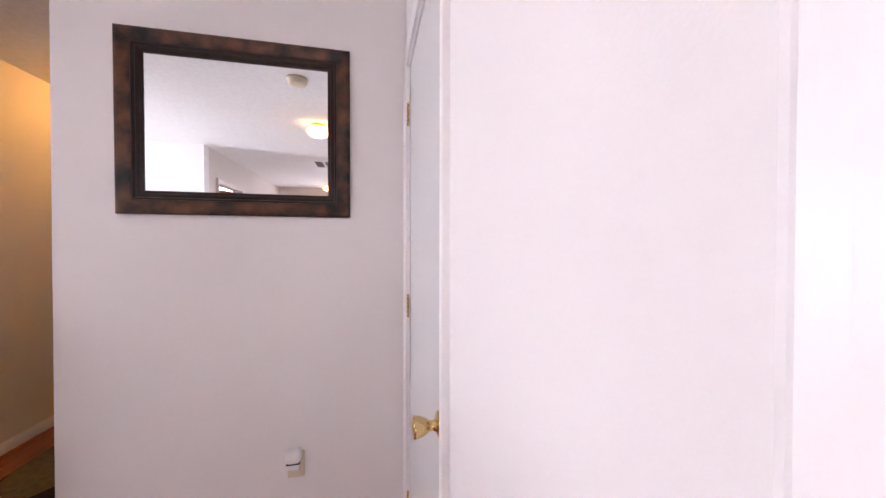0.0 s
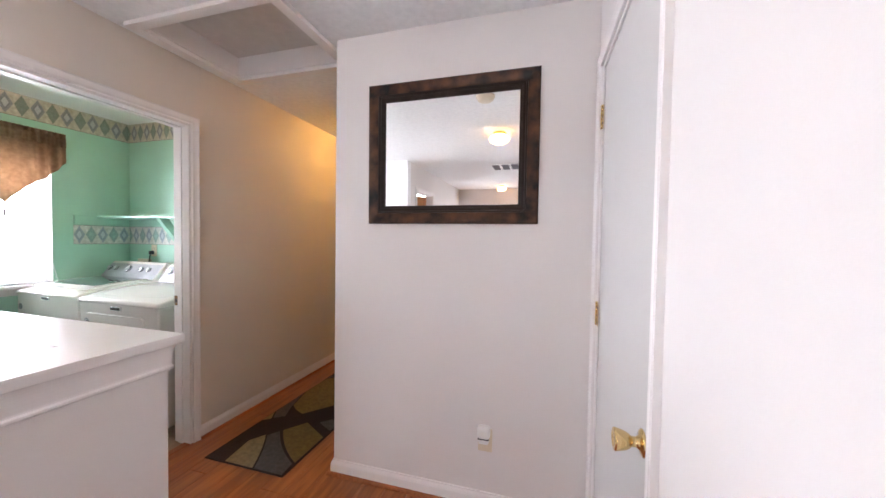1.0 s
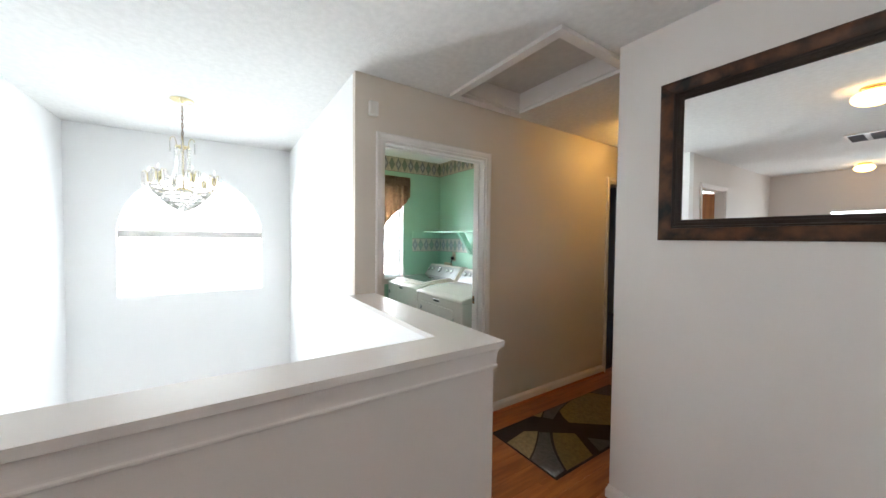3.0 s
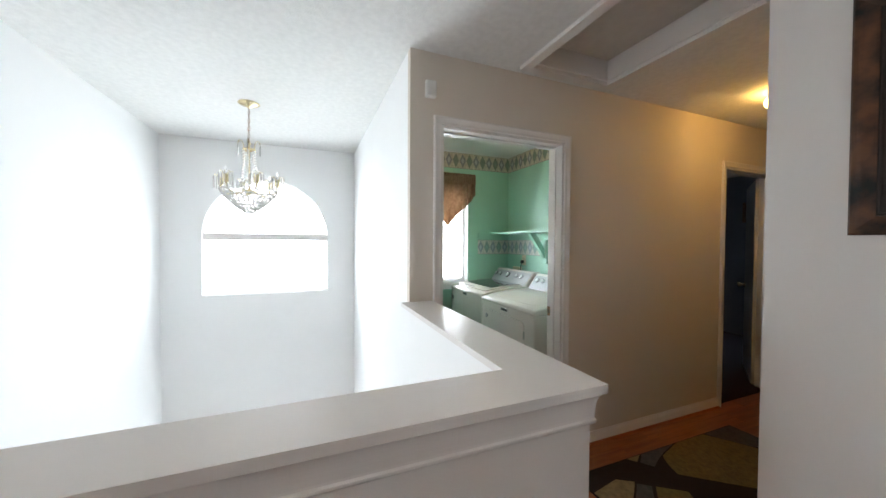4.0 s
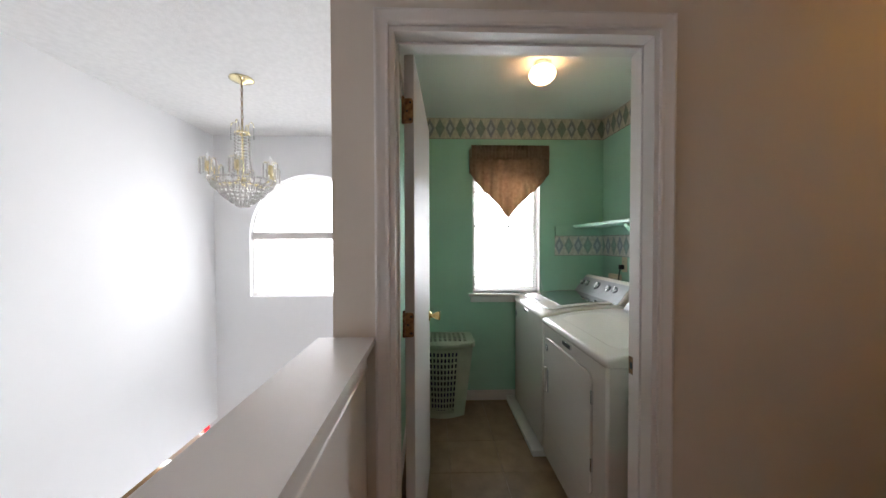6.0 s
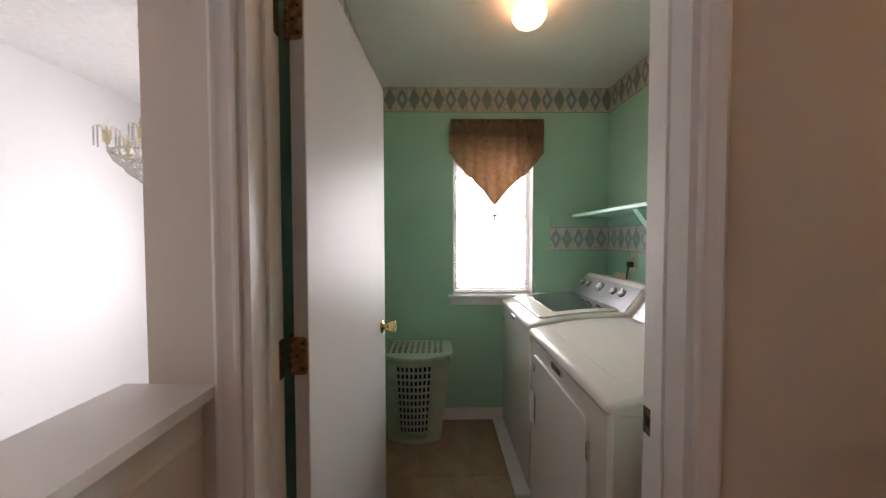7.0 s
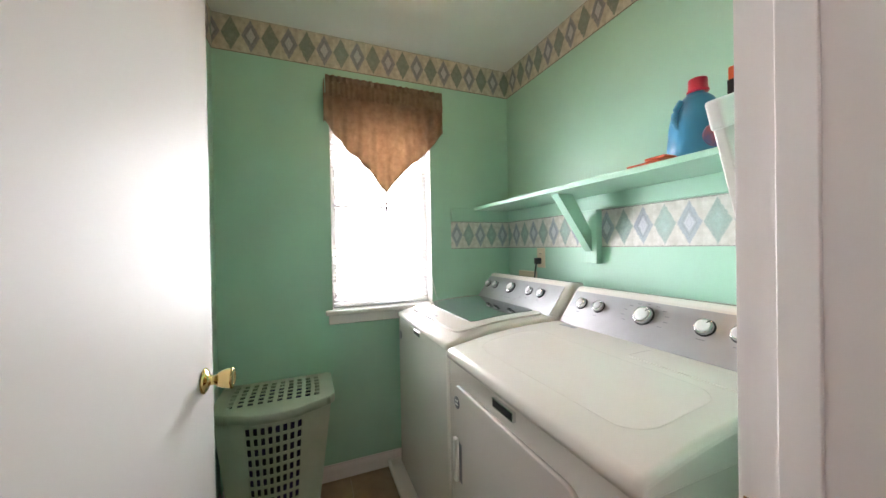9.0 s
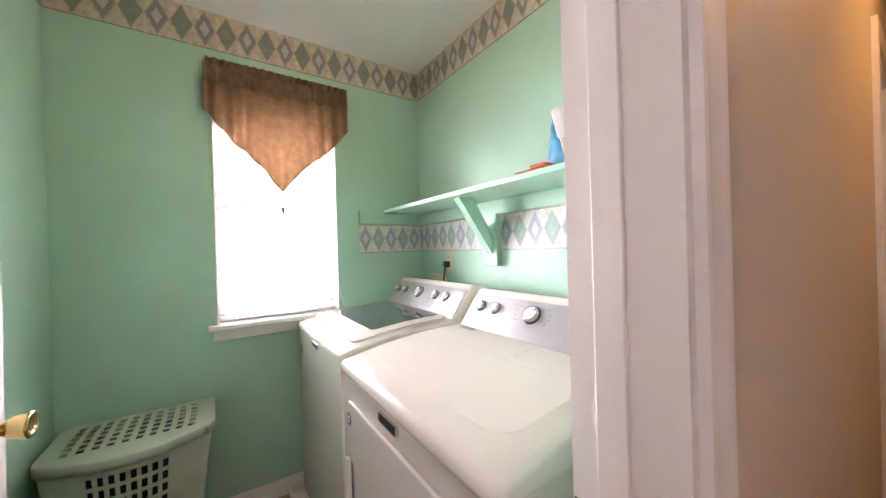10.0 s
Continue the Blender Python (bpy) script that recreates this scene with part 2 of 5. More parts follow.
HATCHP = material("hatch_panel_board", (0.66, 0.62, 0.58), 0.9, vary=0.04, scale=20, bump=0.5, bump_scale=140)
CRYSTAL = glass("crystal_glass", 0.03, (0.96, 0.95, 0.92), 1.5)
CRYSTAL.node_tree.nodes["Principled BSDF"].inputs["Transmission Weight"].default_value = 0.6
CHAMPAGNE = material("pale_brass", (0.86, 0.75, 0.47), 0.22, 1.0, vary=0.05, scale=30)
PANE = glass("window_glass", 0.0, (1, 1, 1), 1.02)
DOME_HALL = emissive("lit_hall_dome", (1.0, 0.54, 0.13), 32)
DOME_LAND = emissive("lit_landing_dome", (1.0, 0.55, 0.18), 6)
DOME_LAUN = emissive("lit_laundry_dome", (1.0, 0.58, 0.27), 16)
BULB = glass("clear_bulb_glass", 0.0, (1, 1, 1), 1.2)
BACKDROP = emissive("overcast_glow", (0.95, 0.98, 1.0), 5)
LITE = emissive("daylit_leaded_glass", (0.9, 0.95, 1.0), 6)
# one paper, two tones: window daylight is mixed into the low strip's colours
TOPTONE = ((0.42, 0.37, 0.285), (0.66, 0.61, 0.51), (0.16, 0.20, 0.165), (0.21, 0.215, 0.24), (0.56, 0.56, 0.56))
LOWTONE_DAYLIT = ((0.52, 0.50, 0.45), (0.76, 0.74, 0.70), (0.25, 0.345, 0.325), (0.30, 0.345, 0.41), (0.60, 0.62, 0.66))
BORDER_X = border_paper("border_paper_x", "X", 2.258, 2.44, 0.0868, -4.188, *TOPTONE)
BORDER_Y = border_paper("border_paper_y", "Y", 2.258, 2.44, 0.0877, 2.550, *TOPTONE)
LOW_X = border_paper("low_border_daylit_x", "X", 1.256, 1.428, 0.0886, -3.461, *LOWTONE_DAYLIT)
LOW_Y = border_paper("low_border_daylit_y", "Y", 1.256, 1.428, 0.0840, 3.845, *LOWTONE_DAYLIT)

# ---- mesh helpers ----
def cells(bm, xs, ys, zs, solid):
    """The outer faces of a grid of boxes, of which solid(x, y, z) at each middle tells which are filled."""
    nx, ny, nz = len(xs) - 1, len(ys) - 1, len(zs) - 1
    full = {(i, j, k) for i in range(nx) for j in range(ny) for k in range(nz)
            if solid((xs[i] + xs[i + 1]) / 2, (ys[j] + ys[j + 1]) / 2, (zs[k] + zs[k + 1]) / 2)}
    vs = {}

    def v(i, j, k):
        if (i, j, k) not in vs:
            vs[i, j, k] = bm.verts.new((xs[i], ys[j], zs[k]))
        return vs[i, j, k]

    for i, j, k in full:
        for d, q in (((-1, 0, 0), ((0, 0, 0), (0, 0, 1), (0, 1, 1), (0, 1, 0))), ((1, 0, 0), ((1, 0, 0), (1, 1, 0), (1, 1, 1), (1, 0, 1))),
                     ((0, -1, 0), ((0, 0, 0), (1, 0, 0), (1, 0, 1), (0, 0, 1))), ((0, 1, 0), ((0, 1, 0), (0, 1, 1), (1, 1, 1), (1, 1, 0))),
                     ((0, 0, -1), ((0, 0, 0), (0, 1, 0), (1, 1, 0), (1, 0, 0))), ((0, 0, 1), ((0, 0, 1), (1, 0, 1), (1, 1, 1), (0, 1, 1)))):
            if (i + d[0], j + d[1], k + d[2]) not in full:
                bm.faces.new([v(i + a, j + b, k + c) for a, b, c in q])
    return bm


def box(lo, hi, bevel=0.0, seg=2, bm=None):
    own = bmesh.new()
    cells(own, (lo[0], hi[0]), (lo[1], hi[1]), (lo[2], hi[2]), lambda x, y, z: True)
    if bevel:
        bmesh.ops.bevel(own, geom=list(own.edges), offset=bevel, segments=seg, profile=0.5, affect="EDGES")
    if bm is None:
        return own
    return merge(bm, own)


def merge(bm, other, m=None):
    if m is not None:
        other.transform(m)
    other.verts.index_update()
    vs = [bm.verts.new(v.co) for v in other.verts]
    for f in other.faces:
        g = bm.faces.new([vs[v.index] for v in f.verts])
        g.smooth = f.smooth
    other.free()
    return bm


def prism(pts, lo, hi, axis="x"):
    """A polygon drawn out along an axis: pts are (y, z) for x, (x, z) for y, (x, y) for z."""
    bm = bmesh.new()
    put = {"x": lambda a, b, t: (t, a, b), "y": lambda a, b, t: (a, t, b), "z": lambda a, b, t: (a, b, t)}[axis]
    lo_v = [bm.verts.new(put(a, b, lo)) for a, b in pts]
    hi_v = [bm.verts.new(put(a, b, hi)) for a, b in pts]
    n = len(pts)
    bm.faces.new(lo_v[::-1])
    bm.faces.new(hi_v)
    for i in range(n):
        bm.faces.new((lo_v[i], lo_v[(i + 1) % n], hi_v[(i + 1) % n], hi_v[i]))
    bmesh.ops.recalc_face_normals(bm, faces=list(bm.faces))
    return bm


def lathe(profile, seg=24):
    """A turned body from (radius, height) pairs."""
    bm = bmesh.new()
    rings = []
    for r, z in profile:
        if r < 1e-6:
            rings.append([bm.verts.new((0, 0, z))])
        else:
            rings.append([bm.verts.new((r * math.cos(2 * math.pi * i / seg), r * math.sin(2 * math.pi * i / seg), z)) for i in range(seg)])
    for a, b in zip(rings, rings[1:]):
        for i in range(seg):
            j = (i + 1) % seg
            q = [a[0]] if len(a) == 1 else [a[i], a[j]]
            q += [b[0]] if len(b) == 1 else [b[j], b[i]]
            if len(q) > 2:
                bm.faces.new(q).smooth = True
    bmesh.ops.recalc_face_normals(bm, faces=list(bm.faces))
    return bm


def tube(points, radius, seg=8):
    """A round bar along a line of points."""
    bm = bmesh.new()
    pts = [Vector(p) for p in points]
    rings = []
    for i, p in enumerate(pts):
        d = (pts[min(i + 1, len(pts) - 1)] - pts[max(i - 1, 0)]).normalized()
        u = d.orthogonal().normalized() if abs(d.z) > 0.95 else d.cross(Vector((0, 0, 1))).normalized()
        w = d.cross(u)
        rings.append([bm.verts.new(p + radius * (math.cos(2 * math.pi * k / seg) * u + math.sin(2 * math.pi * k / seg) * w)) for k in range(seg)])
    for a, b in zip(rings, rings[1:]):
        for k in range(seg):
            bm.faces.new((a[k], a[(k + 1) % seg], b[(k + 1) % seg], b[k])).smooth = True
    bm.faces.new(rings[0])
    bm.faces.new(rings[-1])
    bmesh.ops.recalc_face_normals(bm, faces=list(bm.faces))
    return bm


def obj(name, bm, mat, smooth=False):
    me = bpy.data.meshes.new(name)
    if smooth:
        for f in bm.faces:
            f.smooth = smooth is True or f.calc_area() < 0.004
    bm.to_mesh(me)
    bm.free()
    me.materials.append(mat)
    return new(name, me)


def part(name, bm, mat, parent, label="", smooth=False):
    ob = obj(name, bm, mat, smooth)
    ob.parent = parent
    return tagged(ob, label)


def empty(name, label, category, group="", kind="", at=(0, 0, 0)):
    ob = new(name)
    ob.location = at
    ob.empty_display_size = 0.05
    return tagged(ob, label, category, group, kind)


def structure(name, bm, mat, label="", category="", smooth=False):
    return tagged(obj(name, bm, mat, smooth), label, category, kind="structure")


def wall(name, x, y, z, mat, label, holes=(), category="wall"):
    """A wall between the pairs x, y, z; holes: (low corner, high corner) pairs cut through it."""
    xs, ys, zs = (sorted({*p, *[h[e][k] for h in holes for e in (0, 1) if p[0] < h[e][k] < p[1]]}) for k, p in enumerate((x, y, z)))
    inside = lambda a, b, c: not any(h[0][0] < a < h[1][0] and h[0][1] < b < h[1][1] and h[0][2] < c < h[1][2] for h in holes)
    return structure(name, cells(bmesh.new(), xs, ys, zs, inside), mat, label, category)
# ---- the setting ----
H, G = 2.44, -2.74          # ceiling and ground-floor levels; this storey's floor is 0
WX, MY, CX = -2.538, 3.420, -0.158   # hall wall with the laundry door, mirror wall, closet wall
VS, VN, VF = 0.482, 2.344, -4.886   # stairwell: side walls and window wall
LX, LS, LN = -4.352, 2.466, 4.147   # laundry: window wall, side walls
LD = (2.525, 3.392)          # laundry doorway
BD = (5.12, 5.92)          # bedroom doorway
DT = 2.052                   # top of the doorways

wall("wall_hall_west", (-2.582, WX), (VN, 8.0), (0, H), HALL_DIM, "warm white painted hall wall with two doorways",
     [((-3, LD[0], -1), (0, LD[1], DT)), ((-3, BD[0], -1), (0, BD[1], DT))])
wall("wall_laundry_east", (-2.665, -2.582), (LS, LN), (0, H), GREEN, "mint green laundry wall round the doorway",
     [((-3, LD[0], -1), (0, LD[1], DT))])
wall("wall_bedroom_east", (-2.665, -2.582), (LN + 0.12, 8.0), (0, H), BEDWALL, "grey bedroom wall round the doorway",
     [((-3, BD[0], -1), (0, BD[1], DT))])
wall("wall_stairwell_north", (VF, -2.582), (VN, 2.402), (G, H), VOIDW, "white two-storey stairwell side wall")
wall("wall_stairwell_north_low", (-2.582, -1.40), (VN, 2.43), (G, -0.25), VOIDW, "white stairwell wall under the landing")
wall("wall_laundry_south", (LX, -2.665), (2.404, LS), (0, H), GREEN, "mint green laundry side wall")
WIN = (3.005, 3.592, 0.930, 2.10)
wall("wall_laundry_window", (LX - 0.16, LX), (LS - 0.06, LN + 0.12), (0, H), GREEN, "mint green laundry wall with the window",
     [((-9, WIN[0], WIN[2]), (9, WIN[1], WIN[3]))])
wall("wall_laundry_north", (LX, -2.665), (LN, LN + 0.06), (0, H), GREEN, "mint green laundry wall behind the machines")
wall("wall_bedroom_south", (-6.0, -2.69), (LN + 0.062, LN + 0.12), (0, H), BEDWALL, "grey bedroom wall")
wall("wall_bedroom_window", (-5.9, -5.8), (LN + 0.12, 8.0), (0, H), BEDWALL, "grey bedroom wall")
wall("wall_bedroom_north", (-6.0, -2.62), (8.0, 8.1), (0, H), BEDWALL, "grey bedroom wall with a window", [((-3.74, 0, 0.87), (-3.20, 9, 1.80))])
wall("wall_hall_end", (-2.62, -1.40), (8.0, 8.1), (0, H), WHITE, "white wall at the hall's end")
wall("wall_mirror", (-1.502, CX), (MY, MY + 0.11), (0, H), WHITE, "warm white wall with the framed mirror")
wall("wall_hall_east", (-1.502, -1.40), (MY + 0.11, 8.0), (0, H), WHITE, "warm white hall wall")
CD = (2.585, 3.322)          # closet doorway
RD = (1.15, 1.914)           # room doorway beside it
wall("wall_closet", (CX, CX + 0.12), (-2.9, MY + 0.11), (0, H), WHITE, "warm white wall with the closet door",
     [((-1, CD[0], -1), (1, CD[1], 2.085)), ((-1, RD[0], -1), (1, RD[1], 2.062))])
wall("wall_closet_back", (0.5, 0.58), (-2.9, MY + 0.11), (0, H), WHITE, "plain white closet back")
wall("wall_landing_south", (-2.37, 0.5), (-2.9, -2.78), (0, H), WHITE, "white wall at the landing's end",
     [((-1.58, -9, 0.80), (-0.62, 9, 1.84))])
wall("wall_landing_west", (-2.37, -2.25), (-2.78, VS - 0.12), (0, H), WHITE, "white landing wall with a doorway",
     [((-9, -0.69, -1), (9, 0.11, 2.06))])
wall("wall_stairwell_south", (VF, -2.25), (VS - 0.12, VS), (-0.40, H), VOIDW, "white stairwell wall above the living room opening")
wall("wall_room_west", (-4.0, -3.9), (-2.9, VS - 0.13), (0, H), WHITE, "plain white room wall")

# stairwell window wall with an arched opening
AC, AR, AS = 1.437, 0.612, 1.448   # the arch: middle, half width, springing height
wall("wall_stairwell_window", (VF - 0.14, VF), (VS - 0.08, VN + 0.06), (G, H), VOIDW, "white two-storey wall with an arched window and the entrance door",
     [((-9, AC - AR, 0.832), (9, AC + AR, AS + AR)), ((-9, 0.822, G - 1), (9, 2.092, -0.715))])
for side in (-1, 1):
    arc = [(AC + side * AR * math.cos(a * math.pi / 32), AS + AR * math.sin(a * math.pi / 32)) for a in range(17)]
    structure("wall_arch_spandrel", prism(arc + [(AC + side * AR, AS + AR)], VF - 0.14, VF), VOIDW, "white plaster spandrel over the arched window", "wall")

# ceilings and floors
HX, HY = (-2.425, -1.60), (3.05, 3.635)   # attic hatch opening
xs, ys = (-7.3, HX[0], HX[1], 0.6), (-2.9, HY[0], HY[1], 8.1)
structure("ceiling", cells(bmesh.new(), xs, ys, (H, H + 0.16), lambda x, y, z: not (HX[0] < x < HX[1] and HY[0] < y < HY[1])), CEIL,
          "white popcorn-textured ceiling", "ceiling")
structure("ceiling_laundry", box((LX + 0.003, LS + 0.003, H - 0.0035), (-2.668, LN - 0.003, H - 0.0002)), CEILG, "smooth satin white laundry ceiling", "ceiling")
structure("ceiling_living_room", box((-7.3, -5.0, -0.42), (VF - 0.14, VS - 0.122, -0.30)), CEIL, "white living room ceiling", "ceiling")
structure("ceiling_under_landing", box((VF - 0.14, -5.0, -0.418), (-1.5, VS - 0.13, -0.25)), CEIL, "white living room ceiling", "ceiling")
structure("floor_base", cells(bmesh.new(), (-2.57, -1.513, 0.6), (-2.9, 0.425, 2.336, 8.1), (-0.25, -0.018), lambda x, y, z: not (x < -1.513 and 0.425 < y < 2.336)), GROUT, "floor base under the hall planks", "floor")
structure("floor_base_west", box((-4.0, -2.9, -0.25), (-2.575, VS - 0.13, -0.01)), GROUT, "floor base", "floor")
structure("floor_laundry", box((LX - 0.1, VN + 0.06, -0.25), (-2.572, LN + 0.06, -0.012)), GROUT, "grout bed of the laundry floor", "floor")
structure("floor_bedroom", box((-6.0, LN + 0.065, -0.25), (-2.60, 8.1, 0.004)), CARPET, "dark bedroom carpet", "floor")
structure("ground", box((-40, -40, G - 0.1), (20, 40, G)), GROUNDF, "entrance hall floor", "floor")
wall("wall_living_window", (-7.3, -7.2), (-5.0, 2.5), (G, -0.30), WHITE, "white living room wall with a window",
     [((-9, -2.3, G + 0.8), (9, -0.45, -0.75))])
wall("wall_living_south", (-7.3, -1.4), (-5.1, -5.0), (G, -0.25), WHITE, "plain white living room wall")
wall("wall_living_return", (-7.2, VF - 0.14), (VS - 0.12, VS - 0.07), (G, -0.30), WHITE, "white living room side wall")
wall("wall_entry_east", (-1.5, -1.40), (-5.0, VN), (G, -0.25), VOIDW, "plain white entrance hall wall")

# half walls round the stairwell with a painted cap
wall("half_wall_north", (WX, -1.380), (2.336, 2.446), (-0.25, 1.049), WHITE, "white half wall beside the laundry door", category="half wall")
wall("half_wall_east", (-1.513, -1.380), (0.42, 2.336), (-0.25, 1.049), WHITE, "white half wall along the stairwell", category="half wall")
wall("half_wall_south", (-2.25, -1.513), (0.42, 0.53), (-0.25, 1.049), WHITE, "white half wall at the stairwell's end", category="half wall")
cap = bmesh.new()
cxs, cys = (WX - 0.001, -1.524, -1.357), (0.40, 2.297, 2.476)
cells(cap, cxs, cys, (1.050, 1.071), lambda x, y, z: x > -1.524 or y > 2.297)
sharp = [e for e in cap.edges if abs(e.verts[0].co.z - e.verts[1].co.z) < 1e-6 and len(e.link_faces) == 2 and e.calc_face_angle(0) > 1]
bmesh.ops.bevel(cap, geom=sharp, offset=0.009, segments=4, profile=0.5, affect="EDGES")
structure("half_wall_cap", cap, TRIM, "white painted rounded cap on the half walls", "cap")
structure("half_wall_cap_south", box((-2.25, 0.40, 1.050), (-1.53, 0.55, 1.071), 0.008), TRIM, "white painted cap on the half wall", "cap")


def sweep(profile, path, closed=False):
    """A moulding: profile (out, up) carried along a level path; out is to the right of the way."""
    bm = bmesh.new()
    pts = [Vector((*p, 0)) for p in path]
    rings = []
    for i, p in enumerate(pts):
        ways = []
        if i > 0:
            ways.append((p - pts[i - 1]).normalized())
        if i < len(pts) - 1:
            ways.append((pts[i + 1] - p).normalized())
        nrm = [Vector((w.y, -w.x, 0)) for w in ways]
        n = nrm[0] if len(nrm) == 1 else (nrm[0] + nrm[1]) / (1 + nrm[0].dot(nrm[1]))
        rings.append([bm.verts.new(p + n * o + Vector((0, 0, u))) for o, u in profile])
    k = len(profile)
    for a, b in zip(rings, rings[1:]):
        for j in range(k):
            bm.faces.new((a[j], a[(j + 1) % k], b[(j + 1) % k], b[j]))
    bm.faces.new(rings[0])
    bm.faces.new(rings[-1][::-1])
    bmesh.ops.recalc_face_normals(bm, faces=list(bm.faces))
    return bm


APRON = [(0, 0.978), (0.007, 0.977), (0.010, 0.981), (0.010, 0.986), (0.007, 0.990), (0.0065, 0.994)]
APRON += [(0.0065 + 0.0105 * (1 - math.cos(k * math.pi / 16)), 0.996 + 0.049 * math.sin(k * math.pi / 16)) for k in range(9)]
APRON += [(0.017, 1.0495), (0, 1.0495)]
structure("trim_half_wall", sweep(APRON, ((WX + 0.019, 2.4465), (-1.3795, 2.4465), (-1.3795, 0.43))[::-1]), TRIM,
          "white moulded apron under the half wall cap", "trim")
# thin added skins of the whiter paint, for the daylight on these faces
wall("wall_stairwell_bright_skin_north", (WX, -1.5135), (2.330, 2.3355), (-0.25, 1.049), VOIDW, "added whiter skin that brightens the half wall's stairwell face")
wall("wall_stairwell_bright_skin_east", (-1.5195, -1.5135), (0.55, 2.330), (-0.25, 1.049), VOIDW, "added whiter skin that brightens the half wall's stairwell face")

BASE = ((0, 0.002), (0.014, 0.002), (0.014, 0.060), (0.011, 0.070), (0.006, 0.078), (0.005, 0.086), (0, 0.086))
SHOEP = ((0, 0.001), (0.016, 0.001), (0.015, 0.008), (0.010, 0.015), (0, 0.018))


def base(path, shoe=True, name="baseboard"):
    structure(name, sweep(BASE, path), TRIM, "white painted baseboard", "baseboard")
    if shoe:
        inner = sweep(SHOEP, [Vector(p) for p in offset(path, 0.0142)])
        structure("trim_shoe_moulding", inner, SHOE, "orange-brown wooden shoe moulding", "trim")


def offset(path, d):
    pts = [Vector((*p, 0)) for p in path]
    out = []
    for i, p in enumerate(pts):
        ways = [(pts[j + 1] - pts[j]).normalized() for j in (i - 1, i) if 0 <= j < len(pts) - 1]
        nrm = [Vector((w.y, -w.x, 0)) for w in ways]
        n = nrm[0] if len(nrm) == 1 else (nrm[0] + nrm[1]) / (1 + nrm[0].dot(nrm[1]))
        out.append((p + n * d).xy)
    return out


CW = 0.046                   # width of the door casings
base(((WX, LD[1] + CW + 0.001), (WX, BD[0] - CW - 0.001)))
base(((WX, BD[1] + CW + 0.001), (WX, 7.99)))
base(((-1.502, 7.99), (-1.502, MY), (CX - 0.004, MY)))
base(((CX, CD[0] - CW - 0.001), (CX, RD[1] + CW + 0.001)))
base(((-1.380, 0.45), (-1.380, 2.446), (-2.48, 2.446)))
base(((LX, LS + 0.01), (LX, LN - 0.01)), False)
base(((-2.69, LS), (LX + 0.016, LS)), False)
base(((LX + 0.016, LN), (-2.69, LN)), False)

CASE = ((0.0, 0.0), (0.0, 0.012), (0.005, 0.0138), (0.012, 0.0132), (0.019, 0.0142), (0.027, 0.0158), (0.034, 0.018), (0.039, 0.019), (0.042, 0.0175), (0.046, 0.0165), (0.046, 0.0))


def casing(name, plane, face, span, top, label, bottom=0.0):
    """Mitred moulded casing round a doorway in the wall x = plane that faces +x (face 1) or -x (face -1)."""
    bm = bmesh.new()
    ways = ((span[0], bottom, -1, 0), (span[0], top, -1, 1), (span[1], top, 1, 1), (span[1], bottom, 1, 0))
    rings = [[bm.verts.new((plane + face * d, y + sy * w, z + sz * w)) for w, d in CASE] for y, z, sy, sz in ways]
    k = len(CASE)
    for a, b in zip(rings, rings[1:]):
        for j in range(k):
            bm.faces.new((a[j], a[(j + 1) % k], b[(j + 1) % k], b[j]))
    bm.faces.new(rings[0])
    bm.faces.new(rings[-1][::-1])
    bmesh.ops.recalc_face_normals(bm, faces=list(bm.faces))
    return structure(name, bm, TRIM, label, "casing")


def jamb(name, x, span, top, stop=None):
    """Lining of a doorway through the wall between x[0] and x[1], with a stop at stop."""
    t = 0.016
    bm = bmesh.new()
    box((x[0], span[0], 0), (x[1], span[0] + t, top), 0, bm=bm)
    box((x[0], span[1] - t, 0), (x[1], span[1], top), 0, bm=bm)
    box((x[0], span[0] + t, top - t), (x[1], span[1] - t, top), 0, bm=bm)
    if stop is not None:
        box((stop, span[0] + t, 0), (stop + 0.035, span[0] + t + 0.008, top - t), 0.0015, bm=bm)
        box((stop, span[1] - t - 0.008, 0), (stop + 0.035, span[1] - t, top - t), 0.0015, bm=bm)
        box((stop, span[0] + t + 0.008, top - t - 0.008), (stop + 0.035, span[1] - t - 0.008, top - t), 0.0015, bm=bm)
    return structure(name, bm, TRIM, "white gloss door lining with a stop", "door frame")


casing("trim_casing_laundry", WX, 1, LD, DT, "white moulded casing of the laundry doorway")
casing("trim_casing_laundry_inner", -2.665, -1, LD, DT, "white moulded casing inside the laundry")
jamb("trim_jamb_laundry", (-2.666, WX + 0.001), LD, DT, -2.628)
casing("trim_casing_bedroom", WX, 1, BD, DT, "white moulded casing of the bedroom doorway")
jamb("trim_jamb_bedroom", (-2.666, WX + 0.001), BD, DT, -2.628)
casing("trim_casing_closet", CX, -1, CD, 2.085, "white moulded casing of the closet door")
jamb("trim_jamb_closet", (CX - 0.001, CX + 0.119), CD, 2.085)
casing("trim_casing_room", CX, -1, RD, 2.062, "white moulded casing of a room door")
jamb("trim_jamb_room", (CX - 0.001, CX + 0.119), RD, 2.062)
casing("trim_casing_landing_room", -2.25, 1, (-0.69, 0.11), 2.06, "white moulded casing of a doorway")
jamb("trim_jamb_landing_room", (-2.371, -2.249), (-0.69, 0.11), 2.06)

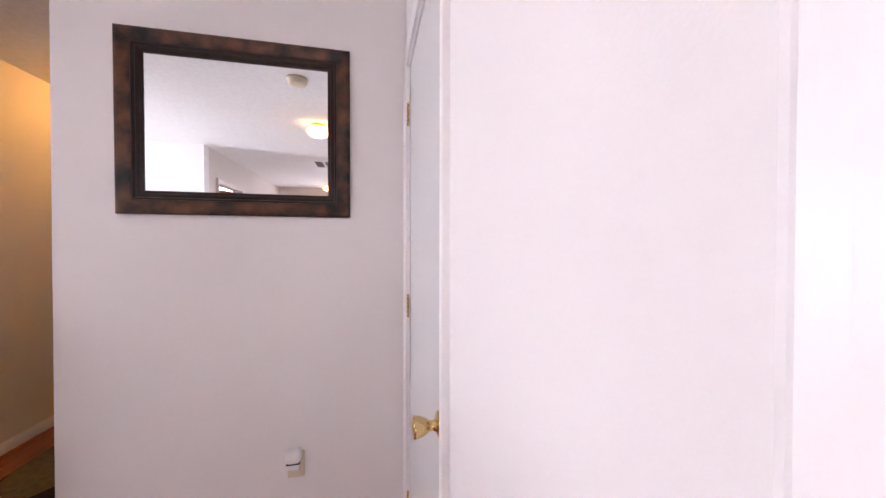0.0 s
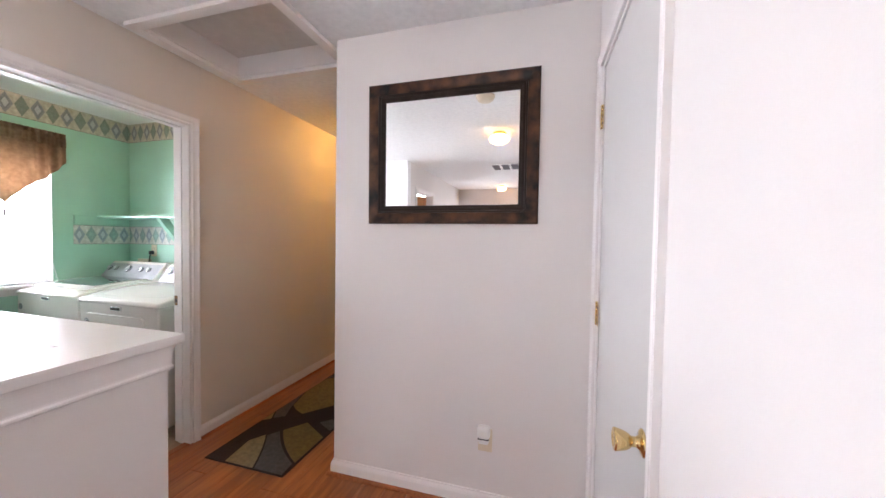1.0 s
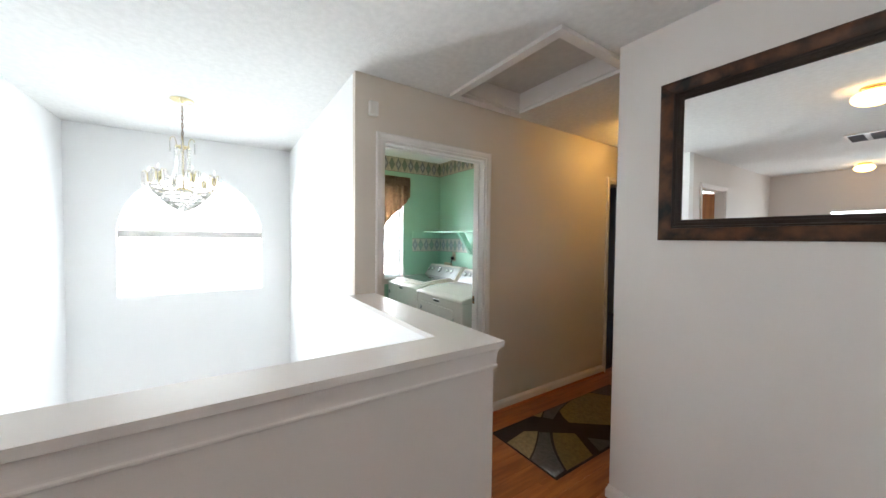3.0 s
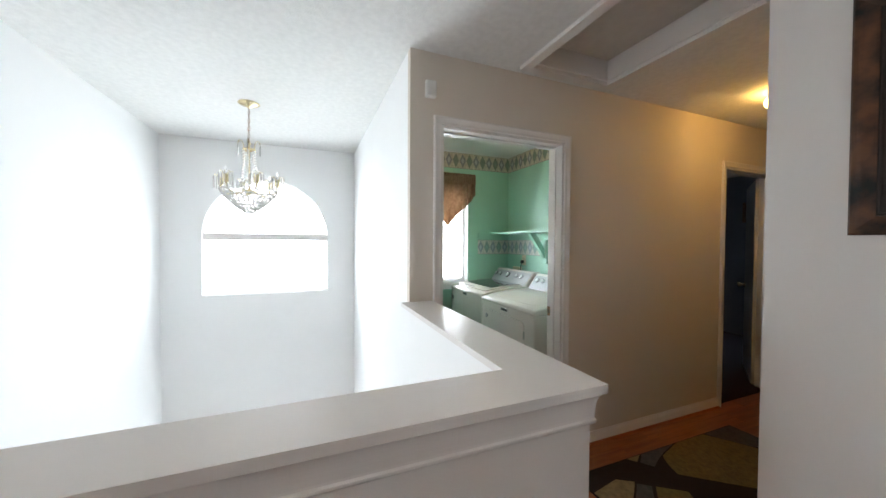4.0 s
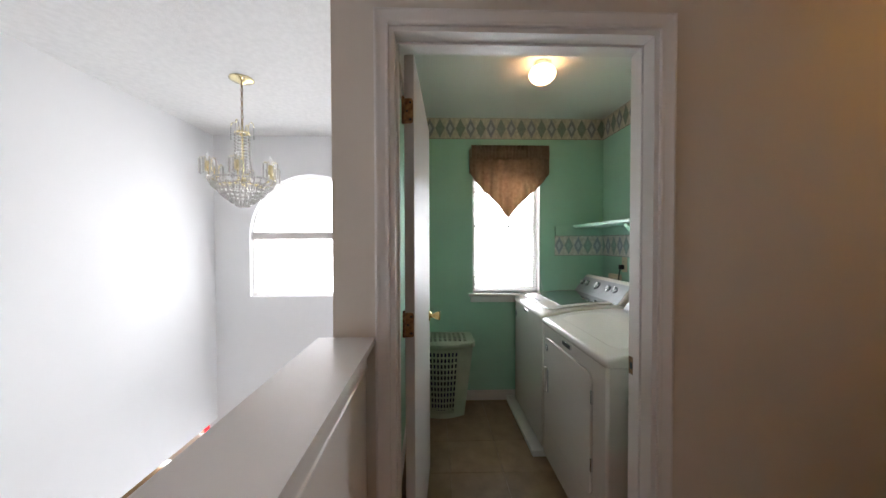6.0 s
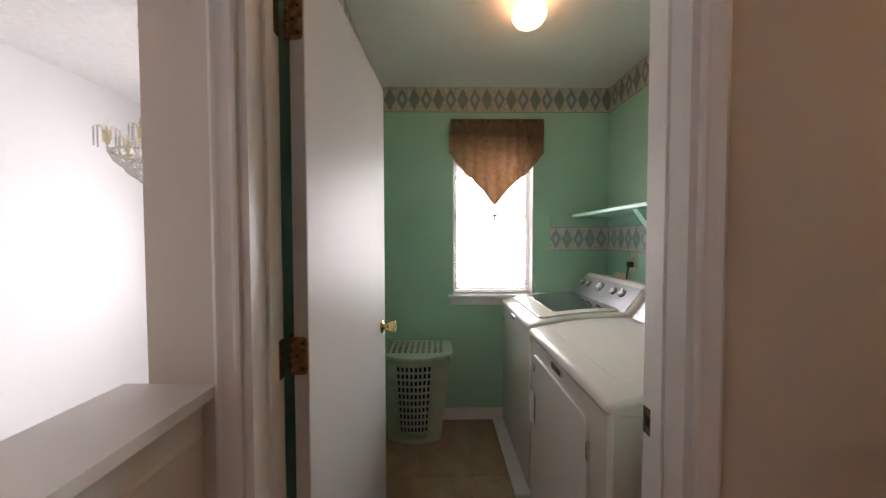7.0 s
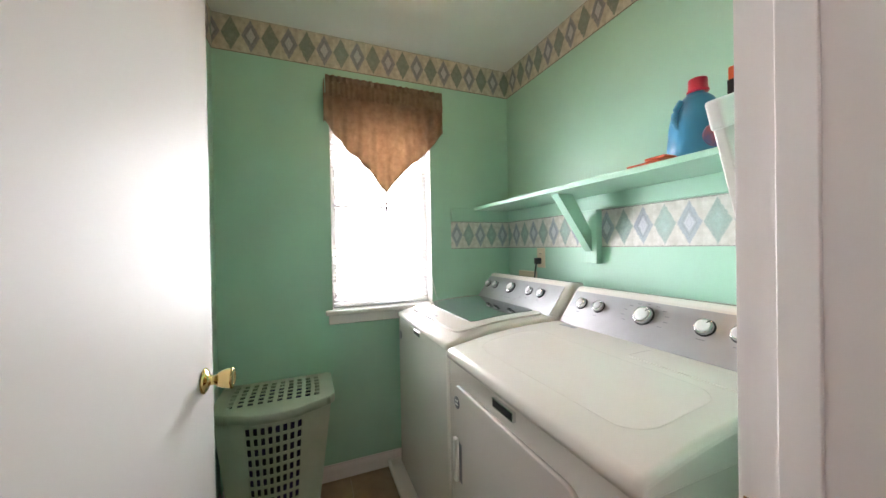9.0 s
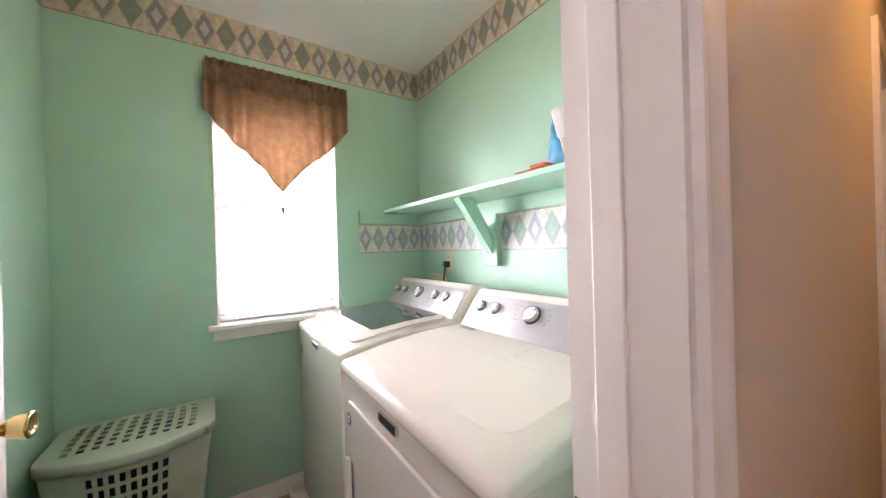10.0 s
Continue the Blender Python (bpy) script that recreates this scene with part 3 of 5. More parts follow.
# attic hatch
hatch = empty("attic_hatch", "white attic access hatch with a board panel in the hall ceiling", "hatch", kind="structure")
zt = H - 0.022
fr = bmesh.new()
cells(fr, (HX[0] - 0.05, HX[0] + 0.004, HX[1] - 0.004, HX[1] + 0.05), (HY[0] - 0.05, HY[0] + 0.004, HY[1] - 0.004, HY[1] + 0.05), (zt, H - 0.0005),
      lambda x, y, z: not (HX[0] < x < HX[1] and HY[0] < y < HY[1]))
part("frame", fr, TRIM, hatch)
li = bmesh.new()
cells(li, (HX[0] + 0.0005, HX[0] + 0.016, HX[1] - 0.016, HX[1] - 0.0005), (HY[0] + 0.0005, HY[0] + 0.016, HY[1] - 0.016, HY[1] - 0.0005), (H - 0.0004, H + 0.15),
      lambda x, y, z: not (HX[0] + 0.016 < x < HX[1] - 0.016 and HY[0] + 0.016 < y < HY[1] - 0.016))
part("lining", li, TRIM, hatch)
part("panel", box((HX[0] + 0.018, HY[0] + 0.018, H + 0.125), (HX[1] - 0.018, HY[1] - 0.018, H + 0.140)), HATCHP, hatch, "greyish textured board panel")
# ---- doors and windows ----
def knob_set(parent, m, mat=BRASS):
    """A round door knob with its rose; m: pose whose z points out of the leaf."""
    k = lathe(((0, 0.001), (0.031, 0.001), (0.032, 0.004), (0.026, 0.008), (0.016, 0.010), (0.0115, 0.018), (0.0125, 0.027), (0.0175, 0.033), (0.0215, 0.041), (0.0245, 0.052), (0.0265, 0.062), (0.0255, 0.0655), (0.018, 0.0665), (0.016, 0.0645), (0, 0.0640)), 28)
    k.transform(m)
    return part("knob", k, mat, parent, "polished brass door knob" if mat is BRASS else "")


def hinge(parent, m, mat, folded=True):
    """A butt hinge: two leaves of 89 mm and the knuckle; m: pose with z up along the knuckle, leaves toward +x (door) and -x (jamb)."""
    h = bmesh.new()
    for sgn in (1,) if folded else (1, -1):
        own = box((0.003, -0.0012, -0.0445), (0.036, 0.0012, 0.0445), 0.0)
        edges = [e for e in own.edges if abs(e.verts[0].co.y - e.verts[1].co.y) > 1e-5 and e.verts[0].co.x > 0.02]
        bmesh.ops.bevel(own, geom=edges, offset=0.010, segments=4, profile=0.5, affect="EDGES")
        merge(h, own, pose(0, 0, 0, 0, 0, 0 if sgn > 0 else 180))
    for i in range(5):
        merge(h, lathe(((0, -0.0085), (0.0055, -0.0085), (0.0055, 0.0085), (0, 0.0085)), 12), pose(0, 0, -0.036 + 0.018 * i))
    merge(h, lathe(((0, 0.045), (0.0045, 0.045), (0.006, 0.049), (0.003, 0.053), (0, 0.053)), 12))
    leaf = part("hinge", h, mat, parent)
    leaf.matrix_local = m
    for sgn in (1,) if folded else (1, -1):
        for z in (-0.03, 0.0, 0.03):
            s = lathe(((0.0045, 0.0), (0.0042, 0.0012), (0, 0.0008)), 10)
            s.transform(pose(sgn * (0.026 if z else 0.014), -0.0014 * sgn, z, 90 * sgn, 0, 0))
            part("screw", s, BLACK, leaf)
    return leaf


def door_leaf(name, w, h, mat, label, t=0.035):
    """A flush door leaf from its hinge edge at the origin along +x; its faces at y = 0 and y = -t."""
    ob = empty(name, label, "door", kind="structure")
    part("leaf", box((0.003, -t, 0.012), (w, 0, h), 0.002, 1), mat, ob)
    return ob


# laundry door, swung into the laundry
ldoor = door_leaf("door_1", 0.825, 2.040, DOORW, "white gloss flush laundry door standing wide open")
hx, hy = -2.673, 2.560
for z in (0.24, 1.075, 1.84):
    hinge(ldoor, pose(0.0012, 0.004, z, 0, 0, -90), OLDBRASS, True)
    jl = bmesh.new()
    own = box((-0.036, -0.0012, -0.0445), (-0.003, 0.0012, 0.0445))
    edges = [e for e in own.edges if abs(e.verts[0].co.y - e.verts[1].co.y) > 1e-5 and e.verts[0].co.x < -0.02]
    bmesh.ops.bevel(own, geom=edges, offset=0.010, segments=4, profile=0.5, affect="EDGES")
    merge(jl, own)
    j = part("hinge_leaf", jl, OLDBRASS, ldoor, "tarnished brass hinge leaf")
    j["spot"] = z
knob_set(ldoor, pose(0.750, 0, 0.945, -90, 0, 0))
knob_set(ldoor, pose(0.750, -0.035, 0.945, 90, 0, 0))
part("latch_plate", box((0.8245, -0.029, 0.915), (0.8265, -0.006, 0.975), 0.0008, 1), BRASS, ldoor)
ldoor.matrix_basis = pose(hx, hy, 0, 0, 0, 180 - 3.2)
for c in [c for c in ldoor.children if c.name.startswith("hinge_leaf")]:
    c.matrix_parent_inverse = ldoor.matrix_basis.inverted()
    c.matrix_basis = pose(-2.668, LD[0] + 0.0172, c["spot"], 0, 0, 180)
    del c["spot"]
strike = empty("strike_plate", "tarnished brass strike plate on the door lining", "strike plate")
part("plate", box((-2.664, LD[1] - 0.0175, 0.895), (-2.631, LD[1] - 0.0158, 0.958), 0.0007, 1), OLDBRASS, strike)
part("latch_hole", box((-2.656, LD[1] - 0.0183, 0.914), (-2.641, LD[1] - 0.0172, 0.939)), BLACK, strike)

# closet door, shut
cdoor = empty("door_2", "white gloss flush closet door, shut", "door", kind="structure")
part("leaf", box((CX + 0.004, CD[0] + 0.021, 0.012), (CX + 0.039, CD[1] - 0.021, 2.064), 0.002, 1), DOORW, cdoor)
part("door_stop", box((CX + 0.042, CD[0] + 0.019, 0.0), (CX + 0.06, CD[1] - 0.019, 2.066)), TRIM, cdoor)
knob_set(cdoor, pose(CX + 0.004, 2.656, 0.872, 0, -90, 0))
for z in (0.19, 1.043, 1.862):
    hinge(cdoor, pose(CX - 0.004, CD[1] - 0.0185, z, 0, 0, -90), BRASS, False)
rdoor = empty("door_3", "white gloss flush room door, shut", "door", kind="structure")
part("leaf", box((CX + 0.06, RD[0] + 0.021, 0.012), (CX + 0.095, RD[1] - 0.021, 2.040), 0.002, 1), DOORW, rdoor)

# bedroom door, open inwards, and the wooden door off the landing
bdoor = door_leaf("door_4", 0.76, 2.03, DOORW, "beige-white flush bedroom door standing ajar inwards")
knob_set(bdoor, pose(0.70, 0, 0.93, -90, 0, 0))
knob_set(bdoor, pose(0.70, -0.035, 0.93, 90, 0, 0))
bdoor.matrix_basis = pose(-2.69, BD[1] - 0.022, 0, 0, 0, 120.7)
wdoor = door_leaf("door_5", 0.74, 2.03, WOODDOOR, "orange-brown wooden door standing ajar")
wdoor.matrix_basis = pose(-2.38, -0.66, 0, 0, 0, 180 - 62)
kdoor = empty("door_6", "white panelled door at the hall's end", "door", kind="structure")
part("leaf", box((-2.45, 7.945, 0.01), (-1.69, 7.985, 2.03), 0.002, 1), DOORW, kdoor)
for px in (-2.36, -1.99):
    for z0, z1 in ((0.2, 0.85), (0.98, 1.55), (1.66, 1.92)):
        part("panel", box((px, 7.935, z0), (px + 0.21, 7.947, z1), 0.006, 1), DOORW, kdoor)


def slats(parent, x, y, z, n, mat, tilt=38, deep=0.024):
    me = None
    for i in range(n):
        if me is None:
            s = part("slat", box((-deep / 2, y[0], -0.0004), (deep / 2, y[1], 0.0004)), mat, parent)
            me = s.data
        else:
            s = new("slat", me)
            s.parent = parent
        s.matrix_local = pose(x, 0, z[0] + (z[1] - z[0]) * i / (n - 1), 0, tilt, 0)


# laundry window with a lowered blind
lw = empty("window_1", "white laundry window, over-bright with daylight behind a blind", "window", kind="structure")
wy0, wy1, wz0, wz1 = WIN
wf = bmesh.new()
cells(wf, (LX - 0.125, LX - 0.085), (wy0 + 0.001, wy0 + 0.035, wy1 - 0.035, wy1 - 0.001), (wz0 + 0.001, wz0 + 0.04, 1.508, 1.524, wz1 - 0.035, wz1 - 0.001),
      lambda x, y, z: not (wy0 + 0.035 < y < wy1 - 0.035 and (wz0 + 0.04 < z < 1.508 or 1.524 < z < wz1 - 0.035)))
part("window_frame", wf, TRIM, lw)
for z0, z1 in ((wz0 + 0.04, 1.508), (1.524, wz1 - 0.035)):
    p = part("pane", box((LX - 0.107, wy0 + 0.034, z0 - 0.001), (LX - 0.103, wy1 - 0.034, z1 + 0.001)), PANE, lw)
    p.visible_shadow = False
part("lining", cells(bmesh.new(), (LX - 0.155, LX - 0.001), (wy0 + 0.0005, wy0 + 0.004, wy1 - 0.004, wy1 - 0.0005), (wz0 + 0.0005, wz0 + 0.004, wz1 - 0.004, wz1 - 0.0005),
                      lambda x, y, z: not (wy0 + 0.004 < y < wy1 - 0.004 and wz0 + 0.004 < z < wz1 - 0.004)), TRIM, lw)
part("window_sill", box((LX - 0.02, wy0 - 0.035, wz0 - 0.022), (LX + 0.042, wy1 + 0.035, wz0 + 0.003), 0.006), TRIM, lw)
part("apron", box((LX + 0.001, wy0 - 0.02, wz0 - 0.075), (LX + 0.014, wy1 + 0.02, wz0 - 0.022), 0.003, 1), TRIM, lw)
bl = empty("window_blind", "white slatted blind lowered in the laundry window", "blind")
part("head_rail", box((LX - 0.06, wy0 + 0.01, wz1 - 0.04), (LX - 0.03, wy1 - 0.01, wz1 - 0.006), 0.002, 1), BLIND, bl)
part("bottom_rail", box((LX - 0.057, wy0 + 0.012, wz0 + 0.006), (LX - 0.033, wy1 - 0.012, wz0 + 0.018), 0.003, 1), BLIND, bl)
slats(bl, LX - 0.045, (wy0 + 0.012, wy1 - 0.012), (wz0 + 0.03, wz1 - 0.055), 50, BLIND, 4)
part("tilt_wand", tube(((LX - 0.02, wy0 + 0.075, 1.98), (LX - 0.018, wy0 + 0.075, 1.60)), 0.003, 6), BLIND, bl)
part("pull_cord", tube(((LX - 0.02, wy1 - 0.06, 1.98), (LX - 0.016, wy1 - 0.03, 1.35), (LX + 0.004, wy1 - 0.010, 1.12), (LX + 0.006, wy1 + 0.018, 0.98), (LX + 0.006, wy1 + 0.03, 0.95)), 0.0022, 6), BLIND, bl)

# arched stairwell window
aw = empty("window_2", "white arched stairwell window, over-bright with daylight", "window", kind="structure")


def arch_ring(r0, r1, x0, x1, z_low):
    bm = bmesh.new()
    line = [(0.0, z_low)] + [(a, None) for a in np.linspace(0, math.pi, 33)] + [(math.pi, z_low)]
    rings = []
    for a, zl in line:
        c, s = math.cos(a), math.sin(a)
        row = []
        for r, x in ((r0, x0), (r1, x0), (r1, x1), (r0, x1)):
            row.append(bm.verts.new((x, AC + r * c, AS + r * s if zl is None else zl)))
        rings.append(row)
    for a, b in zip(rings, rings[1:]):
        for j in range(4):
            bm.faces.new((a[j], a[(j + 1) % 4], b[(j + 1) % 4], b[j]))
    bm.faces.new(rings[0])
    bm.faces.new(rings[-1])
    bmesh.ops.recalc_face_normals(bm, faces=list(bm.faces))
    return bm


part("window_frame", arch_ring(AR - 0.008, AR - 0.001, VF - 0.11, VF - 0.06, 0.834), TRIM, aw)
part("bottom_rail", box((VF - 0.11, AC - AR + 0.009, 0.834), (VF - 0.06, AC + AR - 0.009, 0.842)), TRIM, aw)
part("transom", box((VF - 0.12, AC - AR + 0.009, 1.408), (VF - 0.035, AC + AR - 0.009, 1.478), 0.004, 1), TRIM, aw)
pn = part("pane", box((VF - 0.088, AC - AR + 0.008, 0.841), (VF - 0.084, AC + AR - 0.008, 1.409)), PANE, aw)
pn.visible_shadow = False
pn = part("pane", prism([(AC + (AR - 0.007) * math.cos(a * math.pi / 24), 1.477 + (AR - 0.037) * math.sin(a * math.pi / 24)) for a in range(25)], VF - 0.088, VF - 0.084), PANE, aw)
pn.visible_shadow = False

# entrance door with sidelight, below
casing("trim_casing_entrance", VF, 1, (0.840, 2.080), -0.715, "white moulded casing of the entrance door", G)
ent = empty("door_7", "dark brown entrance door with a half-moon light and a leaded sidelight", "door", kind="structure")
dl = bmesh.new()
cells(dl, (VF - 0.08, VF - 0.04), (1.148, 2.079), (G, -0.725), lambda x, y, z: True)
part("leaf", dl, DOORD, ent)
moon = [(1.61 + 0.30 * math.cos(a * math.pi / 20), -1.13 + 0.27 * math.sin(a * math.pi / 20)) for a in range(21)]
part("half_moon_light", prism(moon, VF - 0.041, VF - 0.034), LITE, ent, "bright half-moon glass")
part("light_moulding", prism([(1.61 + 0.335 * math.cos(a * math.pi / 20), -1.15 + 0.315 * math.sin(a * math.pi / 20)) for a in range(21)], VF - 0.0405, VF - 0.036), DOORD, ent)
for y0 in (1.24, 1.66):
    for z0, z1 in ((-2.55, -2.0), (-1.88, -1.32)):
        part("door_panel", box((VF - 0.041, y0, z0), (VF - 0.028, y0 + 0.32, z1), 0.008, 1), DOORD, ent)
part("mullion", box((VF - 0.09, 1.096, G), (VF - 0.005, 1.147, -0.72)), TRIM, ent)
part("sidelight_frame", cells(bmesh.new(), (VF - 0.08, VF - 0.035), (0.841, 0.893, 1.065, 1.095), (G, -2.3, -0.855, -0.725), lambda x, y, z: not (0.893 < y < 1.065 and -2.3 < z < -0.855)), DOORD, ent)
part("sidelight_glass", box((VF - 0.062, 0.892, -2.302), (VF - 0.056, 1.066, -0.853)), LITE, ent, "bright leaded glass")
for z in (-1.0, -1.25, -1.55, -1.85, -2.1):
    part("lead_line", box((VF - 0.0555, 0.893, z), (VF - 0.0535, 1.065, z + 0.006)), PRINT, ent)
for y in (0.935, 1.02):
    part("lead_line", box((VF - 0.0555, y, -2.3), (VF - 0.0537, y + 0.005, -0.855)), PRINT, ent)
part("door_chain_box", box((VF - 0.03, 1.110, -0.86), (VF + 0.022, 1.150, -0.77), 0.004, 1), PLASTIC, ent)
part("door_guard", box((VF - 0.036, 2.055, -0.97), (VF - 0.020, 2.075, -0.90), 0.003, 1), CHROME, ent, "small bright door guard")
part("guard_arm", tube(((VF - 0.022, 2.062, -0.93), (VF - 0.014, 2.02, -0.945), (VF - 0.018, 1.985, -0.925)), 0.004, 6), CHROME, ent)
chime = empty("door_chime", "small white plastic door chime on the stairwell wall", "door chime")
part("housing", box((-4.80, VN - 0.03, -0.80), (-4.70, VN, -0.66), 0.006), PLASTIC, chime)

# far windows: landing, living room, bedroom
fw = empty("window_3", "bright white window with a lowered blind at the landing's end", "window", kind="structure")
part("window_frame", cells(bmesh.new(), (-1.58, -1.545, -0.655, -0.62), (-2.87, -2.80), (0.80, 0.84, 1.80, 1.84), lambda x, y, z: not (-1.545 < x < -0.655 and 0.84 < z < 1.80)), TRIM, fw)
part("pane", box((-1.546, -2.84, 0.839), (-0.654, -2.836, 1.801)), PANE, fw).visible_shadow = False
part("window_sill", box((-1.62, -2.79, 0.775), (-0.58, -2.74, 0.80), 0.005), TRIM, fw)
lv = empty("window_4", "bright living room window", "window", kind="structure")
part("window_frame", cells(bmesh.new(), (-7.27, -7.22), (-2.3, -2.25, -0.5, -0.45), (G + 0.8, G + 0.85, -0.8, -0.75), lambda x, y, z: not (-2.25 < y < -0.5 and G + 0.85 < z < -0.8)), TRIM, lv)
part("pane", box((-7.25, -2.251, G + 0.849), (-7.246, -0.499, -0.799)), PANE, lv).visible_shadow = False
bw = empty("window_5", "narrow bright bedroom window", "window", kind="structure")
part("window_frame", cells(bmesh.new(), (-3.739, -3.70, -3.24, -3.201), (8.03, 8.08), (0.871, 0.91, 1.33, 1.36, 1.76, 1.799), lambda x, y, z: not (-3.70 < x < -3.24 and (0.91 < z < 1.33 or 1.36 < z < 1.76))), TRIM, bw)
part("pane", box((-3.701, 8.052, 0.909), (-3.239, 8.056, 1.761)), PANE, bw).visible_shadow = False


def cloth(y0, y1, z0, z1, x, waves, deep, thick=0.004, rows=6, cols=72, lower=None):
    """A hanging cloth across y with upright folds; lower(u): how far it hangs down at u in 0..1."""
    bm = bmesh.new()
    grid = []
    for i in range(cols + 1):
        u = i / cols
        zl = lower(u) if lower else z0
        col = []
        for j in range(rows + 1):
            v = j / rows
            fold = math.sin(u * waves * 2 * math.pi + 0.8 * math.sin(7 * u)) * deep * (0.5 + 0.5 * v) + 0.3 * deep * math.sin(u * waves * 5.1 + 2.0 + v)
            col.append(bm.verts.new((x + fold, y0 + (y1 - y0) * u, z1 + (zl - z1) * v)))
        grid.append(col)
    for a, b in zip(grid, grid[1:]):
        for j in range(rows):
            bm.faces.new((a[j], a[j + 1], b[j + 1], b[j])).smooth = True
    bmesh.ops.solidify(bm, geom=list(bm.faces), thickness=thick)
    bmesh.ops.recalc_face_normals(bm, faces=list(bm.faces))
    return bm


bv = empty("valance", "dark brown valance over the bedroom window", "valance")
vb = cloth(0, 0.66, 1.72, 2.02, 0, 7, 0.012)
vb.transform(pose(-3.14, 7.94, 0, 0, 0, 90))
part("cloth", vb, FABRIC, bv)

structure("backdrop", box((-16.0, -14, G), (-15.9, 22, 14)), BACKDROP, "plain bright overcast distance outside", "backdrop")
structure("backdrop_north", box((-12, 21.0, -0.3), (4, 21.1, 10)), BACKDROP, "plain bright overcast distance outside", "backdrop")
structure("backdrop_south", box((-12, -12.0, -0.3), (8, -11.9, 10)), BACKDROP, "plain bright overcast distance outside", "backdrop")
# ---- laundry room things ----
# wallpaper borders
def strip(name, lo, hi, mat):
    return structure(name, box(lo, hi), mat, "wallpaper border of grey-green and grey-blue diamonds on cream", "wallpaper border")


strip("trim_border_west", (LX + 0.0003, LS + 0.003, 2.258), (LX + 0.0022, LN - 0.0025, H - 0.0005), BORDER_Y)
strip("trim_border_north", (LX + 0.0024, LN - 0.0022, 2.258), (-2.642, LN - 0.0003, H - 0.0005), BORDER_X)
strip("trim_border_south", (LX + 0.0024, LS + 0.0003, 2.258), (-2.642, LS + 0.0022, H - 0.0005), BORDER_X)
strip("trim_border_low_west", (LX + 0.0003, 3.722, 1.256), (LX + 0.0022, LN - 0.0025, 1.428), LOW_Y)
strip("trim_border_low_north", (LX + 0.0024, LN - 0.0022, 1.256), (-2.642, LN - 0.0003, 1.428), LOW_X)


DIAL = 0.018                 # how far above the middle of the console's face the dials sit


def controls(parent, x0, x1, knobs, print_bars, lift=0.0):
    """The sloping console at a machine's back, with its silver panel and dials."""
    f0, f1 = (3.860, 0.945 + lift), (3.962, 1.078 + lift)       # lower and upper edge of its face
    prof = [(3.860, 0.925), f0, f1, (3.972, 1.086 + lift), (3.985, 1.090 + lift), (4.045, 1.085 + lift), (4.06, 1.06 + lift), (4.06, 0.925)]
    con = prism(prof, x0 + 0.004, x1 - 0.004)
    ends = [e for e in con.edges if all(abs(v.co.x - (x0 + 0.004)) < 1e-5 for v in e.verts) or all(abs(v.co.x - (x1 - 0.004)) < 1e-5 for v in e.verts)]
    bmesh.ops.bevel(con, geom=ends, offset=0.026, segments=5, profile=0.5, affect="EDGES")
    console = part("console", con, ENAMEL, parent, "white sloping control console", smooth="even")
    way = Vector((0, f1[0] - f0[0], f1[1] - f0[1])).normalized()
    out = Vector((0, -way.z, way.y))
    mid = Vector((0, (f0[0] + f1[0]) / 2, (f0[1] + f1[1]) / 2))
    face = Matrix((Vector((1, 0, 0)), way, out)).transposed().to_4x4()

    def at(x, up):
        return Matrix.Translation(mid + Vector((x, 0, 0)) + way * up + out * 0.0006) @ face

    pan = box((x0 + 0.030, -0.081, 0), (x1 - 0.030, 0.074, 0.003), 0.0012, 1)
    pan.transform(Matrix.Translation(mid + out * 0.0003) @ face)
    part("panel", pan, SILVER, console, "brushed silver control panel")
    for x, r in knobs:
        # black disc that paints the ring of shadow round the dial
        shade_ring = lathe(((0, 0.003), (r * 1.22, 0.003), (r * 1.20, 0.0045), (0, 0.0046)), 28)
        shade_ring.transform(at(x, DIAL))
        dial = lathe(((r * 0.5, 0.0046), (r * 1.08, 0.0047), (r * 1.10, 0.007), (r * 1.04, 0.016), (r * 0.96, 0.0185), (r * 0.84, 0.0185), (r * 0.82, 0.0175), (0, 0.0175)), 28)
        dial.transform(at(x, DIAL))
        dial_part = part("dial", dial, CHROME, console, "chrome-ringed control dial")
        part("dial_shade", shade_ring, BLACK, dial_part)
        face_disc = lathe(((r * 0.80, 0.0176), (r * 0.79, 0.0192), (r * 0.6, 0.0198), (0, 0.0200)), 24)
        face_disc.transform(at(x, DIAL))
        part("dial_face", face_disc, SATIN, dial_part)
        mark = box((-0.0014, r * 0.55, 0.0190), (0.0014, r * 0.98, 0.0206))
        mark.transform(at(x, DIAL) @ pose(0, 0, 0, 0, 0, -40))
        part("pointer", mark, BLACK, dial_part)
    for x, up, w in print_bars:
        b = box((-w * 0.32, -0.0010, 0.0031), (w * 0.32, 0.0010, 0.0036))
        b.transform(at(x, up + DIAL - 0.008))
        part("print", b, PRINT, console)
    return console


FY = 3.362                  # front plane of the machines
wx0, wx1 = -4.300, -3.578
dx0, dx1 = -3.566, -2.790


def shell(x0, x1, y0, y1, z0, z1, r, seg=4):
    bm = bmesh.new()
    cells(bm, (x0, x1), (y0, y1), (z0, z1), lambda x, y, z: True)
    up = [e for e in bm.edges if abs(e.verts[0].co.z - e.verts[1].co.z) > 0.01]
    bmesh.ops.bevel(bm, geom=up, offset=r, segments=seg, profile=0.5, affect="EDGES")
    return bm


def deck_height(y):
    """Height of the machines' tops: level at the console, arching down to the front."""
    return 0.948 - 0.053 * (max(0.0, 3.86 - y) / 0.50) ** 2.2


